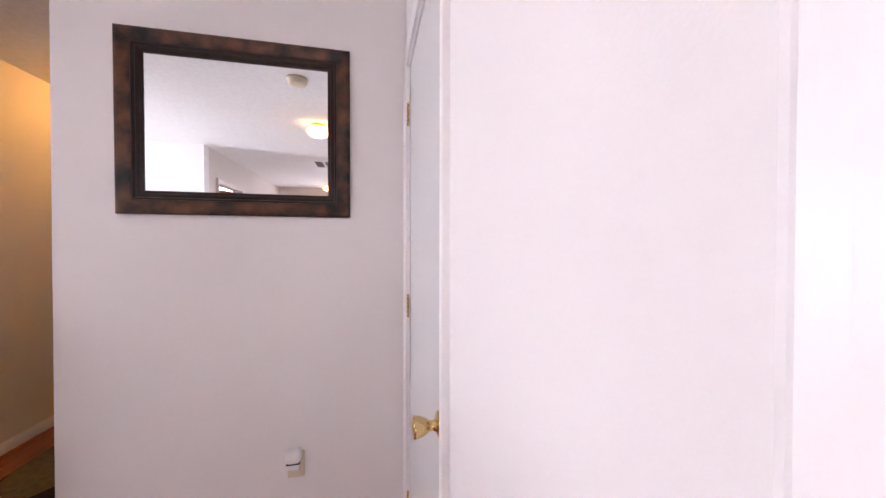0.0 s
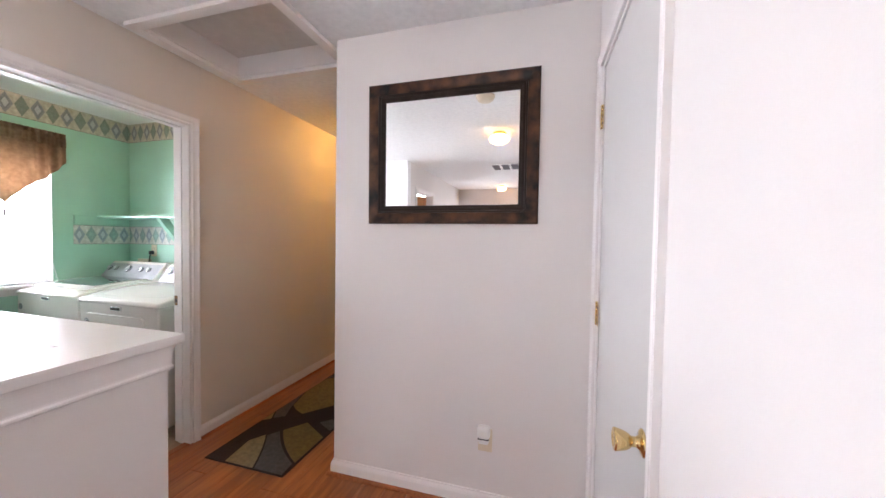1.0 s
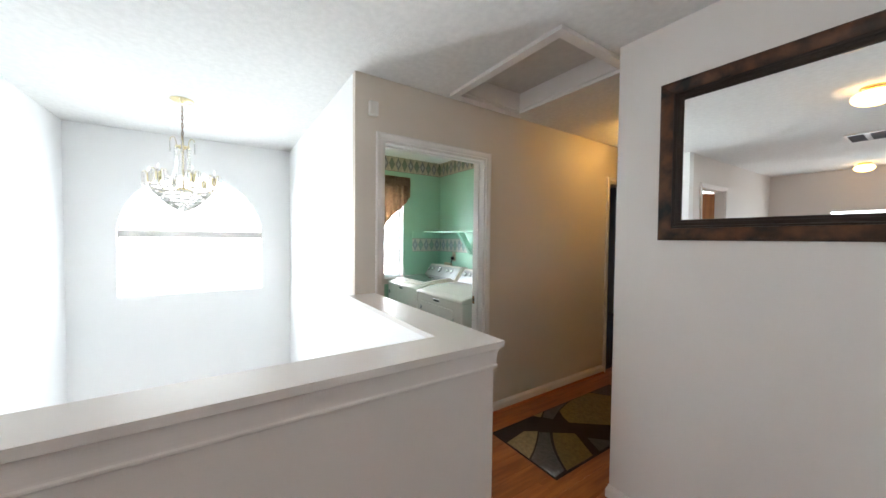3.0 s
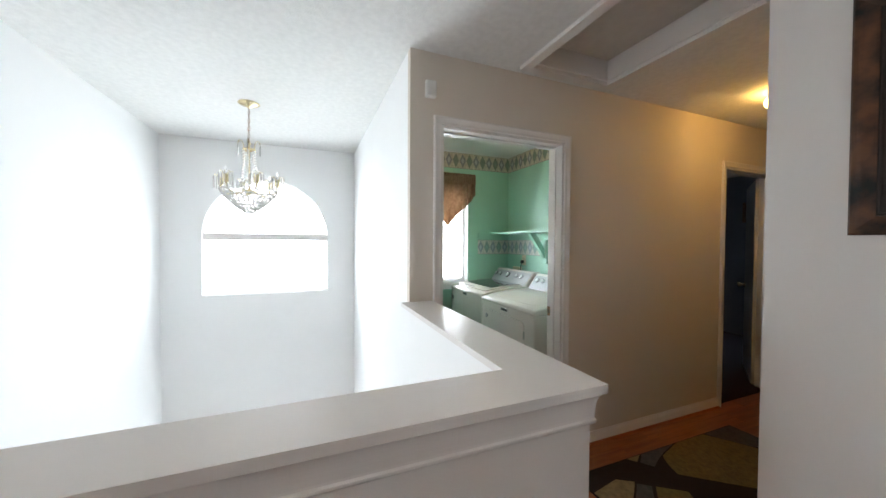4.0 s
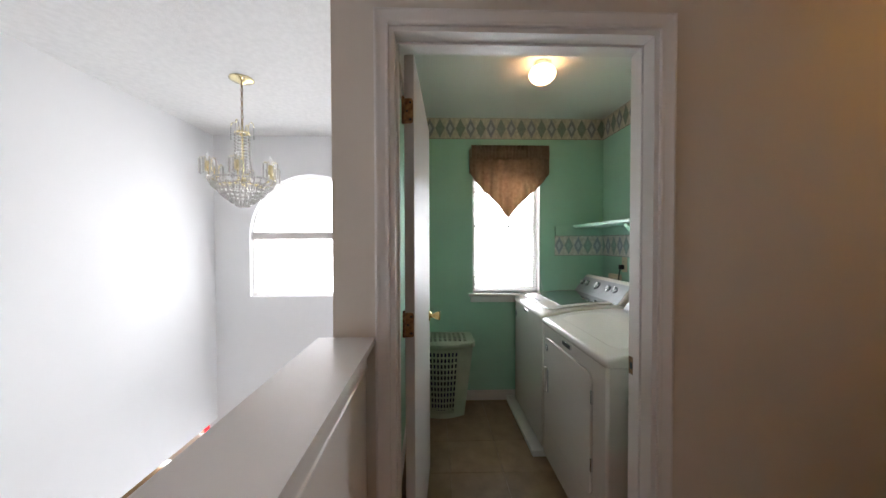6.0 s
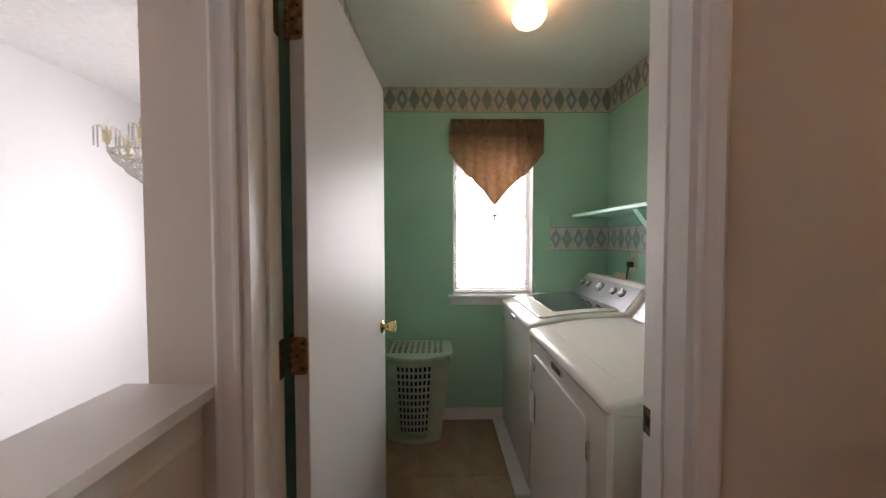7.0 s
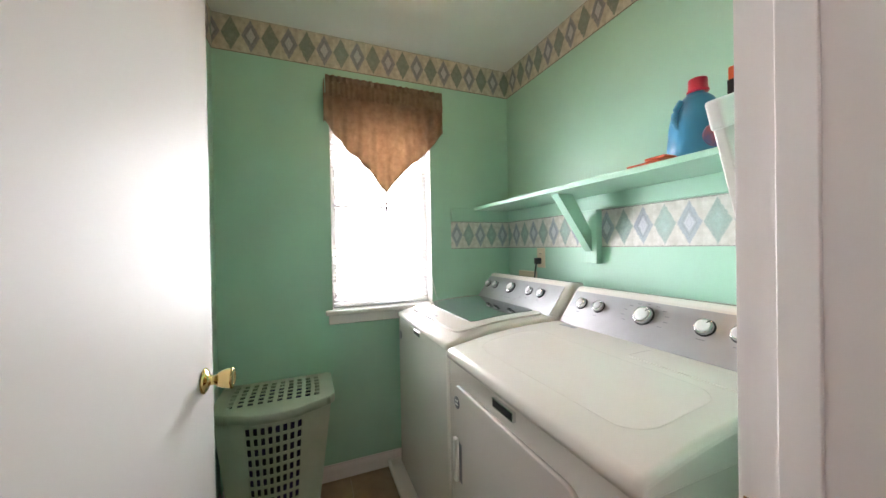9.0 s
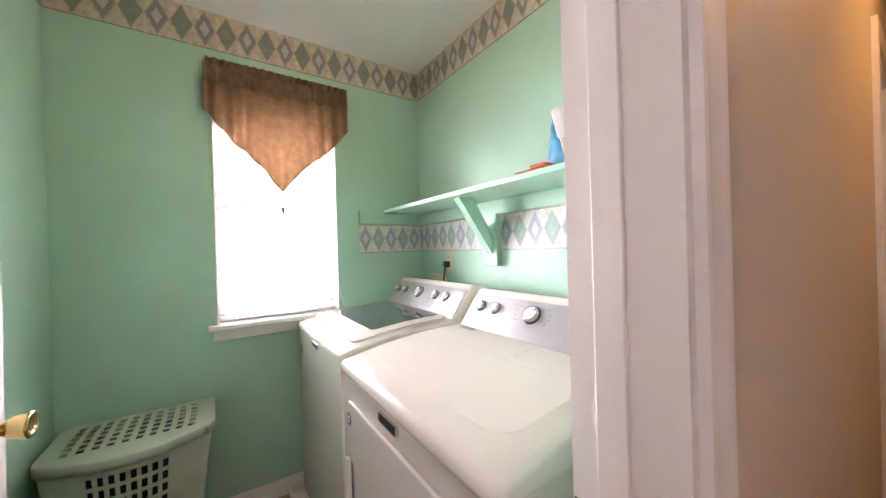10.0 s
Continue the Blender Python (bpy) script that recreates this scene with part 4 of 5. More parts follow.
def arched_deck(x0, x1, low, lift):
    """A machine's top: an arched profile drawn out along x, its front and ends rounded."""
    y0 = FY - 0.009
    ys = [3.362, 3.375, 3.395, 3.42, 3.46, 3.51, 3.57, 3.64, 3.72, 3.80, 3.86, 4.06]
    prof = [(y0, low), (y0, 0.876 + lift), (y0 + 0.003, 0.887 + lift)] + [(y, deck_height(y) + lift) for y in ys] + [(4.06, low)]
    bm = prism(prof, x0, x1)
    ends = [e for e in bm.edges if abs(e.verts[0].co.x - e.verts[1].co.x) < 1e-6 and not all(abs(v.co.z - low) < 1e-6 for v in e.verts)]
    bmesh.ops.bevel(bm, geom=ends, offset=0.016, segments=4, profile=0.5, affect="EDGES")
    bm.normal_update()
    for f in bm.faces:
        f.smooth = abs(f.normal.x) < 0.98 and abs(f.normal.z + 1) > 0.1
    return bm


def draped(x0, x1, y0, y1, low, high, r, lift=0.0, n=20):
    """A sheet with rounded corners that lies low to high above the arched deck."""
    bm = bmesh.new()
    rows = []
    for i in range(n + 1):
        y = (y0 + y1) / 2 - (y1 - y0) / 2 * math.cos(math.pi * i / n)
        near = min(y - y0, y1 - y)
        cut = r - math.sqrt(max(0.0, r * r - (r - near) ** 2)) if near < r else 0.0
        z = deck_height(y) + lift
        e = min(0.003, (high - low) * 0.6)
        rows.append([bm.verts.new(p) for p in ((x0 + cut, y, z + low), (x0 + cut, y, z + high - e), (x0 + cut + e, y, z + high), (x0 + cut + e + 0.004, y, z + high), (x1 - cut - e - 0.004, y, z + high), (x1 - cut - e, y, z + high), (x1 - cut, y, z + high - e), (x1 - cut, y, z + low))])
    for p, q in zip(rows, rows[1:]):
        for k in range(8):
            bm.faces.new((p[k], p[(k + 1) % 8], q[(k + 1) % 8], q[k])).smooth = 1 <= k <= 5
    bm.faces.new(rows[0])
    bm.faces.new(rows[-1])
    bmesh.ops.recalc_face_normals(bm, faces=list(bm.faces))
    return bm


wash = empty("washing_machine", "white top-load washing machine with a tinted glass lid", "washing machine")
part("body", shell(wx0, wx1, FY, 4.06, 0.05, 0.882, 0.012), ENAMEL, wash, smooth="even")
WL = 0.010                  # the washing machine is this much taller than the dryer
part("top_deck", arched_deck(wx0 - 0.002, wx1 + 0.002, 0.884, WL), ENAMEL, wash, "glossy white arched top deck")
lid_part = part("lid", draped(wx0 + 0.030, wx1 - 0.055, 3.428, 3.862, 0.0004, 0.009, 0.045, WL), ENAMEL, wash, "white lid rim with a glass window")
part("lid_glass", draped(wx0 + 0.066, wx1 - 0.118, 3.525, 3.856, 0.0092, 0.0104, 0.030, WL), DARKGLASS, lid_part, "dark tinted lid glass")
# black strip laid on the lid as the shade of its finger slot
part("lid_slot_shade", draped(-4.20, -3.93, 3.447, 3.463, 0.0092, 0.0102, 0.006, WL), BLACK, lid_part, "flat black strip for the shaded finger slot")
part("badge_frame", box((-3.992, FY - 0.0045, 0.848), (-3.902, FY + 0.0005, 0.872), 0.001, 1), CHROME, wash, "chrome badge frame")
part("badge", box((-3.987, FY - 0.0058, 0.852), (-3.907, FY - 0.0043, 0.868)), BLACK, wash, "dark badge")
st = lathe(((0, 0.0), (0.024, 0.0), (0.024, 0.001), (0, 0.001)), 20)
st.transform(pose(-4.255, FY - 0.0003, 0.78, 90, 0, 0))
part("sticker", st, PRINT, wash)
controls(wash, wx0, wx1, ((-4.235, 0.0195), (-4.150, 0.0195), (-3.990, 0.027), (-3.825, 0.0195), (-3.735, 0.0195)),
         [(-3.99 + 0.035 * i, -0.052, 0.028) for i in range(-1, 2)] + [(-3.90, -0.052, 0.018), (-3.87, -0.035, 0.02), (-3.825, -0.03, 0.022), (-3.735, -0.03, 0.022), (-4.235, -0.03, 0.02), (-4.15, -0.03, 0.02)], WL)
for x in (wx0 + 0.06, wx1 - 0.06):
    for y in (FY + 0.06, 3.98):
        f = lathe(((0, 0.013), (0.022, 0.013), (0.020, 0.026), (0.010, 0.03), (0.010, 0.052), (0, 0.052)), 14)
        f.transform(pose(x, y, 0))
        part("foot", f, BLACK, wash)

dry = empty("tumble_dryer", "white front-load tumble dryer beside the washing machine", "tumble dryer")
part("body", shell(dx0, dx1, FY, 4.06, 0.04, 0.860, 0.012), ENAMEL, dry, smooth="even")
part("top_deck", arched_deck(dx0 - 0.003, dx1 + 0.003, 0.864, 0.0), ENAMEL, dry, "glossy white arched dryer top")
part("top_panel", draped(-3.50, -2.85, 3.44, 3.70, -0.002, 0.0002, 0.07), ENAMEL, dry)
part("lint_lid", draped(-3.12, -2.83, 3.735, 3.825, -0.001, 0.0025, 0.012), ENAMEL, dry, "white lint screen lid in the top")
part("top_label", draped(-3.505, -3.425, 3.825, 3.848, -0.0005, 0.0008, 0.002), PRINT, dry)
DF = 0.012                  # how far the dryer door stands proud
dd = bmesh.new()
cells(dd, (dx0 + 0.062, dx1 - 0.118), (FY - DF, FY - 0.0005), (0.235, 0.792), lambda x, y, z: True)
side = [e for e in dd.edges if abs(e.verts[0].co.y - e.verts[1].co.y) > 0.005]
bmesh.ops.bevel(dd, geom=side, offset=0.045, segments=6, profile=0.5, affect="EDGES")
fro = [e for e in dd.edges if all(abs(v.co.y - (FY - DF)) < 1e-6 for v in e.verts)]
bmesh.ops.bevel(dd, geom=fro, offset=0.004, segments=3, profile=0.5, affect="EDGES")
ddoor = part("door", dd, ENAMEL, dry, "white dryer door with rounded corners", smooth="even")
hd = bmesh.new()
box((-3.482, FY - DF - 0.014, 0.465), (-3.458, FY - DF + 0.001, 0.615), 0.006, 3, bm=hd)
part("handle", hd, PLASTIC, ddoor, "white plastic pull handle")
# flat grey strip painted for the shadow in the pull's recess
part("handle_shade", box((-3.456, FY - DF - 0.0008, 0.472), (-3.436, FY - DF + 0.0003, 0.605), 0.0004, 1), PRINT, ddoor)
stk = lathe(((0, 0.0), (0.021, 0.0), (0.021, 0.0012), (0, 0.0012)), 22)
stk.transform(pose(-3.468, FY - DF - 0.0001, 0.735, 90, 0, 0))
sticker = part("sticker", stk, PRINT, ddoor, "round dark sticker")
for dz in (-0.006, 0.006):
    part("sticker_print", box((-3.478, FY - DF - 0.0022, 0.735 + dz - 0.002), (-3.458, FY - DF - 0.0013, 0.735 + dz + 0.002)), PLASTIC, ddoor)
part("badge_frame", box((-3.232, FY - 0.0105, 0.824), (-3.132, FY + 0.0005, 0.850), 0.001, 1), CHROME, dry, "chrome badge frame")
part("badge", box((-3.227, FY - 0.0118, 0.828), (-3.137, FY - 0.0103, 0.846)), BLACK, dry, "dark badge")
for z in (0.36, 0.66):
    part("door_hinge", box((dx1 - 0.121, FY - 0.012, z), (dx1 - 0.109, FY - 0.0005, z + 0.06), 0.002, 1), CHROME, dry)
ring = [(0.062 * math.cos(a), 0.008 + 0.052 * math.sin(a)) for a in np.linspace(-0.6, 3.74, 11)]
controls(dry, dx0, dx1, ((-3.474, 0.0205), (-3.388, 0.0205), (-3.204, 0.029), (-3.018, 0.0225), (-2.932, 0.0205)),
         [(-3.204 + u * 1.25, v * 0.9, 0.020) for u, v in ring] + [(-3.474, -0.03, 0.022), (-3.388, -0.03, 0.022), (-3.018, -0.03, 0.035), (-2.932, -0.03, 0.022), (-3.52, -0.062, 0.05)])
for x in (dx0 + 0.06, dx1 - 0.06):
    for y in (FY + 0.06, 3.98):
        f = lathe(((0, 0.001), (0.024, 0.001), (0.021, 0.016), (0.010, 0.02), (0.010, 0.042), (0, 0.042)), 14)
        f.transform(pose(x, y, 0))
        part("foot", f, BLACK, dry)

pan = empty("drain_pan", "white plastic drain pan under the washing machine", "drain pan")
pb = bmesh.new()
cells(pb, (-4.335, -4.325, -3.575, -3.565), (3.297, 3.307, 4.09, 4.10), (0.001, 0.008, 0.036), lambda x, y, z: z < 0.008 or not (-4.325 < x < -3.575 and 3.307 < y < 4.09))
part("tray", pb, PLASTIC, pan)
part("rim", cells(bmesh.new(), (-4.342, -4.325, -3.575, -3.558), (3.290, 3.307, 4.09, 4.108), (0.036, 0.042), lambda x, y, z: not (-4.325 < x < -3.575 and 3.307 < y < 4.09)), PLASTIC, pan)

# shelf with brackets
sh = empty("wall_shelf", "mint green painted wooden shelf on a bracket above the machines", "shelf")
part("board", box((-4.318, 3.870, 1.497), (-2.645, LN - 0.0005, 1.517), 0.0025, 2), GREEN, sh)
part("cleat", box((LX + 0.021, LN - 0.019, 1.430), (-2.65, LN - 0.0005, 1.4965), 0.002, 1), GREEN, sh)
part("side_cleat", box((LX + 0.0005, 3.722, 1.430), (LX + 0.018, LN - 0.001, 1.512), 0.002, 1), GREEN, sh)
br = part("bracket", box((-3.667, LN - 0.040, 1.180), (-3.573, LN - 0.020 + 0.0165, 1.4295), 0.003, 1), GREEN, sh, "green bracket post with a slanting brace")
arm = prism([(3.912, 1.4968), (3.995, 1.4968), (LN - 0.041, 1.330), (LN - 0.041, 1.235)], -3.642, -3.600)
part("brace", arm, GREEN, br)

# detergent jug, packets, box and bottle on the shelf
def oval_lathe(profile, sx, sy, seg=28):
    bm = lathe(profile, seg)
    bm.transform(Matrix.Diagonal((sx, sy, 1, 1)))
    return bm


jug = empty("detergent_jug", "blue plastic detergent jug with a red cap on the shelf", "detergent jug")
jb = oval_lathe(((0, 0), (0.92, 0.0), (1.0, 0.008), (1.0, 0.07), (0.97, 0.095), (0.955, 0.105), (0.95, 0.12), (0.90, 0.15), (0.78, 0.185), (0.60, 0.212), (0.42, 0.228), (0.32, 0.234), (0.30, 0.242), (0, 0.242)), 0.084, 0.056)
jb.transform(Matrix.Translation((-3.076, 3.985, 1.5175)) @ pose(0, 0, 0, 0, 0, 8) @ Matrix.Diagonal((0.92, 0.92, 0.86, 1)))
part("body", jb, BLUEP, jug, smooth=True)
hb = tube([(-3.093 - 0.016 * math.sin(a), 3.948 - 0.010 * math.sin(a), 1.606 + 0.094 * a / math.pi) for a in np.linspace(0, math.pi, 12)], 0.0085, 10)
part("handle", hb, BLUEP, jug)
jc = oval_lathe(((0, 0), (0.030, 0.0), (0.030, 0.004), (0.0265, 0.006), (0.0255, 0.040), (0.0235, 0.043), (0, 0.043)), 1, 1)
jc.transform(pose(-3.068, 3.985, 1.7235) @ Matrix.Diagonal((0.94, 0.94, 0.9, 1)))
part("cap", jc, REDP, jug, "red screw cap")
lab = lathe(((0, 0), (0.034, 0.0), (0.030, 0.0025), (0, 0.003)), 24)
lab.transform(Matrix.Translation((-3.008, 3.962, 1.575)) @ pose(0, 0, 0, 90, 0, 52))
part("label", lab, PINKLAB, jug, "round pink and blue label")
pk = empty("soap_packet", "orange-red packet lying on the shelf", "packet")
part("wrapper", box((-3.235, 3.885, 1.5178), (-3.12, 3.955, 1.528), 0.004), ORANGE, pk)
part("flap", box((-3.168, 3.882, 1.5283), (-3.10, 3.96, 1.538), 0.004), ORANGE, pk)
ob_ = empty("detergent_box", "orange box with a black stripe on the shelf", "box")
bx = box((-2.962, 3.93, 1.5178), (-2.837, 4.05, 1.735), 0.002, 1)
part("carton", bx, ORANGE, ob_)
part("stripe", box((-2.9625, 3.9285, 1.56), (-2.912, 3.9297, 1.70)), BLACK, ob_, "black stripe")
part("side_label", box((-2.907, 3.9285, 1.54), (-2.847, 3.9297, 1.70)), PLASTIC, ob_, "white label")
lb = empty("softener_bottle", "lilac plastic bottle on the shelf", "bottle")
l_b = oval_lathe(((0, 0), (0.048, 0), (0.05, 0.006), (0.05, 0.17), (0.042, 0.2), (0.026, 0.215), (0.025, 0.25), (0.02, 0.256), (0, 0.256)), 1, 0.9)
l_b.transform(pose(-2.925, 4.095, 1.5178))
part("body", l_b, LILAC, lb)

# folded white rail that leans in the gap beside the dryer
rail = empty("folding_rail", "white folding rail with plastic end cap leaning beside the dryer", "rail")
A0, A1 = Vector((-2.722, 4.04, 0.0)), Vector((-2.742, 3.49, 1.485))
turn = (A1 - A0).to_track_quat("Z", "Y").to_matrix().to_4x4()
ln_ = (A1 - A0).length
rb = box((-0.009, -0.022, 0.004), (0.009, 0.022, ln_), 0.003, 2)
rb.transform(Matrix.Translation(A0) @ turn)
part("bar", rb, ENAMEL, rail)
rc = box((-0.0115, -0.025, ln_ - 0.035), (0.0115, 0.025, ln_ + 0.012), 0.005, 3)
rc.transform(Matrix.Translation(A0) @ turn)
part("end_cap", rc, PLASTIC, rail, "white plastic end cap")
rc = box((-0.0125, -0.029, 0.003), (0.0125, 0.029, 0.04), 0.004, 2)
rc.transform(Matrix.Translation(A0) @ turn)
part("foot_cap", rc, PLASTIC, rail)

# valance with tassel
va = empty("valance", "brown cloth valance with a pointed hem and tassel", "valance")


def hem(u):
    """Height of the hem: level at the sides, then two S-curves down to the tip."""
    s = abs(u - 0.48) / (0.48 if u < 0.48 else 0.52)
    s = min(1, s)
    return 1.572 + (1.945 - 1.572) * (0.80 * s + 0.20 * (0.5 - 0.5 * math.cos(math.pi * s))) + 0.020 * math.sin(2 * math.pi * s)


part("skirt", cloth(2.975, 3.643, 0, 2.084, LX + 0.081, 9, 0.013, rows=12, cols=150, lower=hem), FABRIC, va)
part("rod_pocket", cloth(2.985, 3.643, 2.070, 2.150, LX + 0.085, 24, 0.005, 0.006, rows=5, cols=170), FABRIC, va, "gathered rod pocket")
part("header", cloth(2.985, 3.643, 2.148, 2.184, LX + 0.080, 20, 0.009, 0.004, rows=3, cols=170, lower=lambda u: 2.148), FABRIC, va, "ruffled header")
for y in (2.979, 3.641):
    part("return", box((LX + 0.001, y - 0.002, 1.96), (LX + 0.082, y + 0.002, 2.16)), FABRIC, va)
ts = lathe(((0, 0.10), (0.0015, 0.10), (0.0015, 0.062), (0.005, 0.058), (0.006, 0.050), (0.004, 0.044), (0.009, 0.0), (0, 0.0)), 12)
ts.transform(pose(LX + 0.084, 3.296, 1.468))
part("tassel", ts, TASSEL, va, "dark hanging tassel")

# hamper
ham = empty("laundry_hamper", "sage green plastic hamper with slotted sides and a lid", "laundry hamper")
hb0, hb1 = (-4.300, -4.100, 2.565, 2.905), (-4.325, -4.055, 2.510, 2.970)   # plan below and above


def hamper_point(s, u, v):
    """Point on side s at u along it and v up it; the sides bow out a little."""
    x0, x1, y0, y1 = (a + (b - a) * v for a, b in zip(hb0, hb1))
    bow = 0.012 * math.sin(math.pi * u)
    belly = (0.052 + 0.022 * v) * 4 * u * (1 - u)
    z = 0.002 + 0.555 * v
    return ((x1 + belly, y0 + (y1 - y0) * u, z), (x1 - (x1 - x0) * u, y1 + bow, z), (x0 - bow * 0.3, y1 - (y1 - y0) * u, z), (x0 + (x1 - x0) * u, y0 - bow * 0.3, z))[s]


def slotted(s, n, m, u0, u1, v0, v1, open_w, open_h):
    """One side as a lattice: n slots across and m up between u0..u1, v0..v1."""
    us, vs = [0.0], [0.0]
    for i in range(n):
        c = u0 + (u1 - u0) * (i + 0.5) / n
        w = (u1 - u0) / n * open_w / 2
        us += [c - w, c + w]
    for i in range(m):
        c = v0 + (v1 - v0) * (i + 0.5) / m
        w = (v1 - v0) / m * open_h / 2
        vs += [c - w, c + w]
    us.append(1.0)
    vs.append(1.0)
    bm = bmesh.new()
    g = [[bm.verts.new(hamper_point(s, u, v)) for v in vs] for u in us]
    for i in range(len(us) - 1):
        for j in range(len(vs) - 1):
            if i % 2 == 1 and j % 2 == 1:
                continue
            bm.faces.new((g[i][j], g[i + 1][j], g[i + 1][j + 1], g[i][j + 1]))
    bmesh.ops.recalc_face_normals(bm, faces=list(bm.faces))
    bmesh.ops.solidify(bm, geom=list(bm.faces), thickness=0.003)
    return bm


part("front_side", slotted(0, 8, 11, 0.25, 0.75, 0.06, 0.97, 0.56, 0.70), HAMPER, ham, "slotted bowed side")
part("end_side", slotted(1, 1, 1, 0.4, 0.6, 0.3, 0.34, 0.1, 0.1), HAMPER, ham)
part("back_side", slotted(2, 8, 11, 0.28, 0.72, 0.07, 0.97, 0.70, 0.74), HAMPER, ham)
part("end_side", slotted(3, 1, 1, 0.4, 0.6, 0.3, 0.34, 0.1, 0.1), HAMPER, ham)
part("bottom", box((-4.284, 2.561, 0.001), (-4.101, 2.889, 0.006)), HAMPER, ham)


def bowed(bm):
    """Bulges the lid's front, with a step beside its middle lip, and draws the corners in."""
    for v in bm.verts:
        w = (v.co.y - 2.742) / 0.254
        if v.co.x > -4.06:
            lip = 0.010 * (1 - min(1, max(0, (abs(w) - 0.42) / 0.10)))
            v.co.x += 0.082 * (1 - w * w) + lip - 0.006
        u = (v.co.x + 4.1905) / 0.1545
        v.co.y = 2.742 + 0.254 * w * math.sqrt(max(0.2, 1 - 0.08 * min(1, u * u)))


hl = bmesh.new()
hole_x = [-4.300 + 0.041 * i for i in range(6)]
hole_y = [2.548 + 0.0395 * i for i in range(10)]
lx = [-4.338, -4.325] + [x + d for x in hole_x for d in (0, 0.026)] + [-4.055, -4.042]
ly = [2.495, 2.508] + [y + d for y in hole_y for d in (0, 0.022)] + [2.975, 2.988]
cells(hl, lx, ly, (0.5965, 0.600), lambda x, y, z: not (any(a < x < a + 0.026 for a in hole_x) and any(b < y < b + 0.022 for b in hole_y)))
bowed(hl)
part("lid", hl, HAMPER, ham, "sage green lid with rows of holes")
hr = bmesh.new()
cells(hr, (-4.345, -4.326, -4.056, -4.036), (2.488, 2.507, *[2.507 + 0.469 * k / 24 for k in range(1, 24)], 2.976, 2.996), (0.564, 0.6004), lambda x, y, z: not (-4.326 < x < -4.056 and 2.507 < y < 2.976))
out_e = [e for e in hr.edges if abs(e.verts[0].co.z - e.verts[1].co.z) > 0.01 and min(abs(e.verts[0].co.x + 4.345), abs(e.verts[0].co.x + 4.036)) < 1e-4 and min(abs(e.verts[0].co.y - 2.488), abs(e.verts[0].co.y - 2.996)) < 1e-4]
bmesh.ops.bevel(hr, geom=out_e, offset=0.034, segments=6, profile=0.5, affect="EDGES")
top_e = [e for e in hr.edges if all(abs(v.co.z - 0.6004) < 1e-5 for v in e.verts) and len(e.link_faces) == 2 and e.calc_face_angle(0) > 0.5]
bmesh.ops.bevel(hr, geom=top_e, offset=0.006, segments=2, profile=0.5, affect="EDGES")
bowed(hr)
hr.normal_update()
for f in hr.faces:
    f.smooth = abs(f.normal.z) < 0.3
part("lid_rim", hr, HAMPER, ham)
# heap fills the hamper so its slots and holes come out shade-dark
heap = empty("dirty_laundry", "crumpled laundry inside the hamper, blackened for the shade in there", "laundry")
hp = bmesh.new()
bmesh.ops.create_icosphere(hp, subdivisions=4, radius=1.0)
for v in hp.verts:
    k = 1 + 0.10 * noise.noise(v.co * 3.0) + 0.05 * noise.noise(v.co * 8.0)
    p = [max(-0.8, min(0.8, c * k)) / 0.8 for c in v.co]
    zz = 0.296 + 0.278 * p[2]
    v.co = (-4.193 + (0.078 + 0.070 * zz) * p[0], 2.735 + (0.145 + 0.12 * zz) * p[1], zz)
part("cloth", hp, INSIDE, heap, smooth=True)

# laundry outlet with plug and cord
def outlet(name, label, m, mat):
    ob = empty(name, label, "outlet")
    p = box((-0.035, -0.005, -0.0575), (0.035, 0, 0.0575), 0.002, 2)
    p.transform(m)
    part("cover_plate", p, mat, ob)
    for z in (-0.0195, 0.0195):
        s = box((-0.016, -0.0075, z - 0.014), (0.016, -0.0045, z + 0.014), 0.003, 2)
        s.transform(m)
        so = part("socket", s, mat, ob)
        for sx in (-0.006, 0.006):
            q = box((sx - 0.001, -0.0082, z - 0.002), (sx + 0.001, -0.0074, z + 0.006))
            q.transform(m)
            part("slot", q, BLACK, so)
    return ob


outlet("wall_outlet", "ivory wall outlet with a black plug on the green wall", pose(-4.012, LN - 0.001, 1.197), IVORY)
plug = empty("power_cord", "black plug with a cord behind the washing machine", "power cord")
part("plug", box((-4.027, LN - 0.045, 1.160), (-3.999, LN - 0.0095, 1.196), 0.006, 3), BLACK, plug)
part("cord", tube([(-4.013, LN - 0.036, 1.165), (-4.016, LN - 0.042, 1.13), (-4.020, LN - 0.046, 1.08), (-4.02, LN - 0.05, 1.02), (-4.02, LN - 0.05, 0.7)], 0.0045, 8), BLACK, plug)
part("hose_box", box((-4.20, LN - 0.03, 1.075), (-4.05, LN - 0.001, 1.115), 0.004), IVORY, plug)


def dome_lamp(at, r, mat, label, brass=True):
    """A flush ceiling lamp: round base and a bowed glass dome."""
    ob = empty("ceiling_lamp", label, "ceiling lamp", at=at)
    b = lathe(((0, 0), (r * 0.62, 0), (r * 0.64, -0.006), (r * 0.62, -0.022), (r * 0.56, -0.028), (0, -0.028)), 32)
    part("base", b, BRASS if brass else PLASTIC, ob)
    d = lathe(((r * 0.58, -0.0285), (r * 0.82, -0.036), (r * 0.97, -0.055), (r, -0.068), (r * 0.95, -0.084), (r * 0.78, -0.103), (r * 0.5, -0.117), (r * 0.25, -0.123), (0, -0.125)), 32)
    part("glass_dome", d, mat, ob, "glowing white glass dome")
    return ob


dome_lamp((-3.458, 3.314, H - 0.0037), 0.078, DOME_LAUN, "lit white glass dome lamp on the laundry ceiling", False)
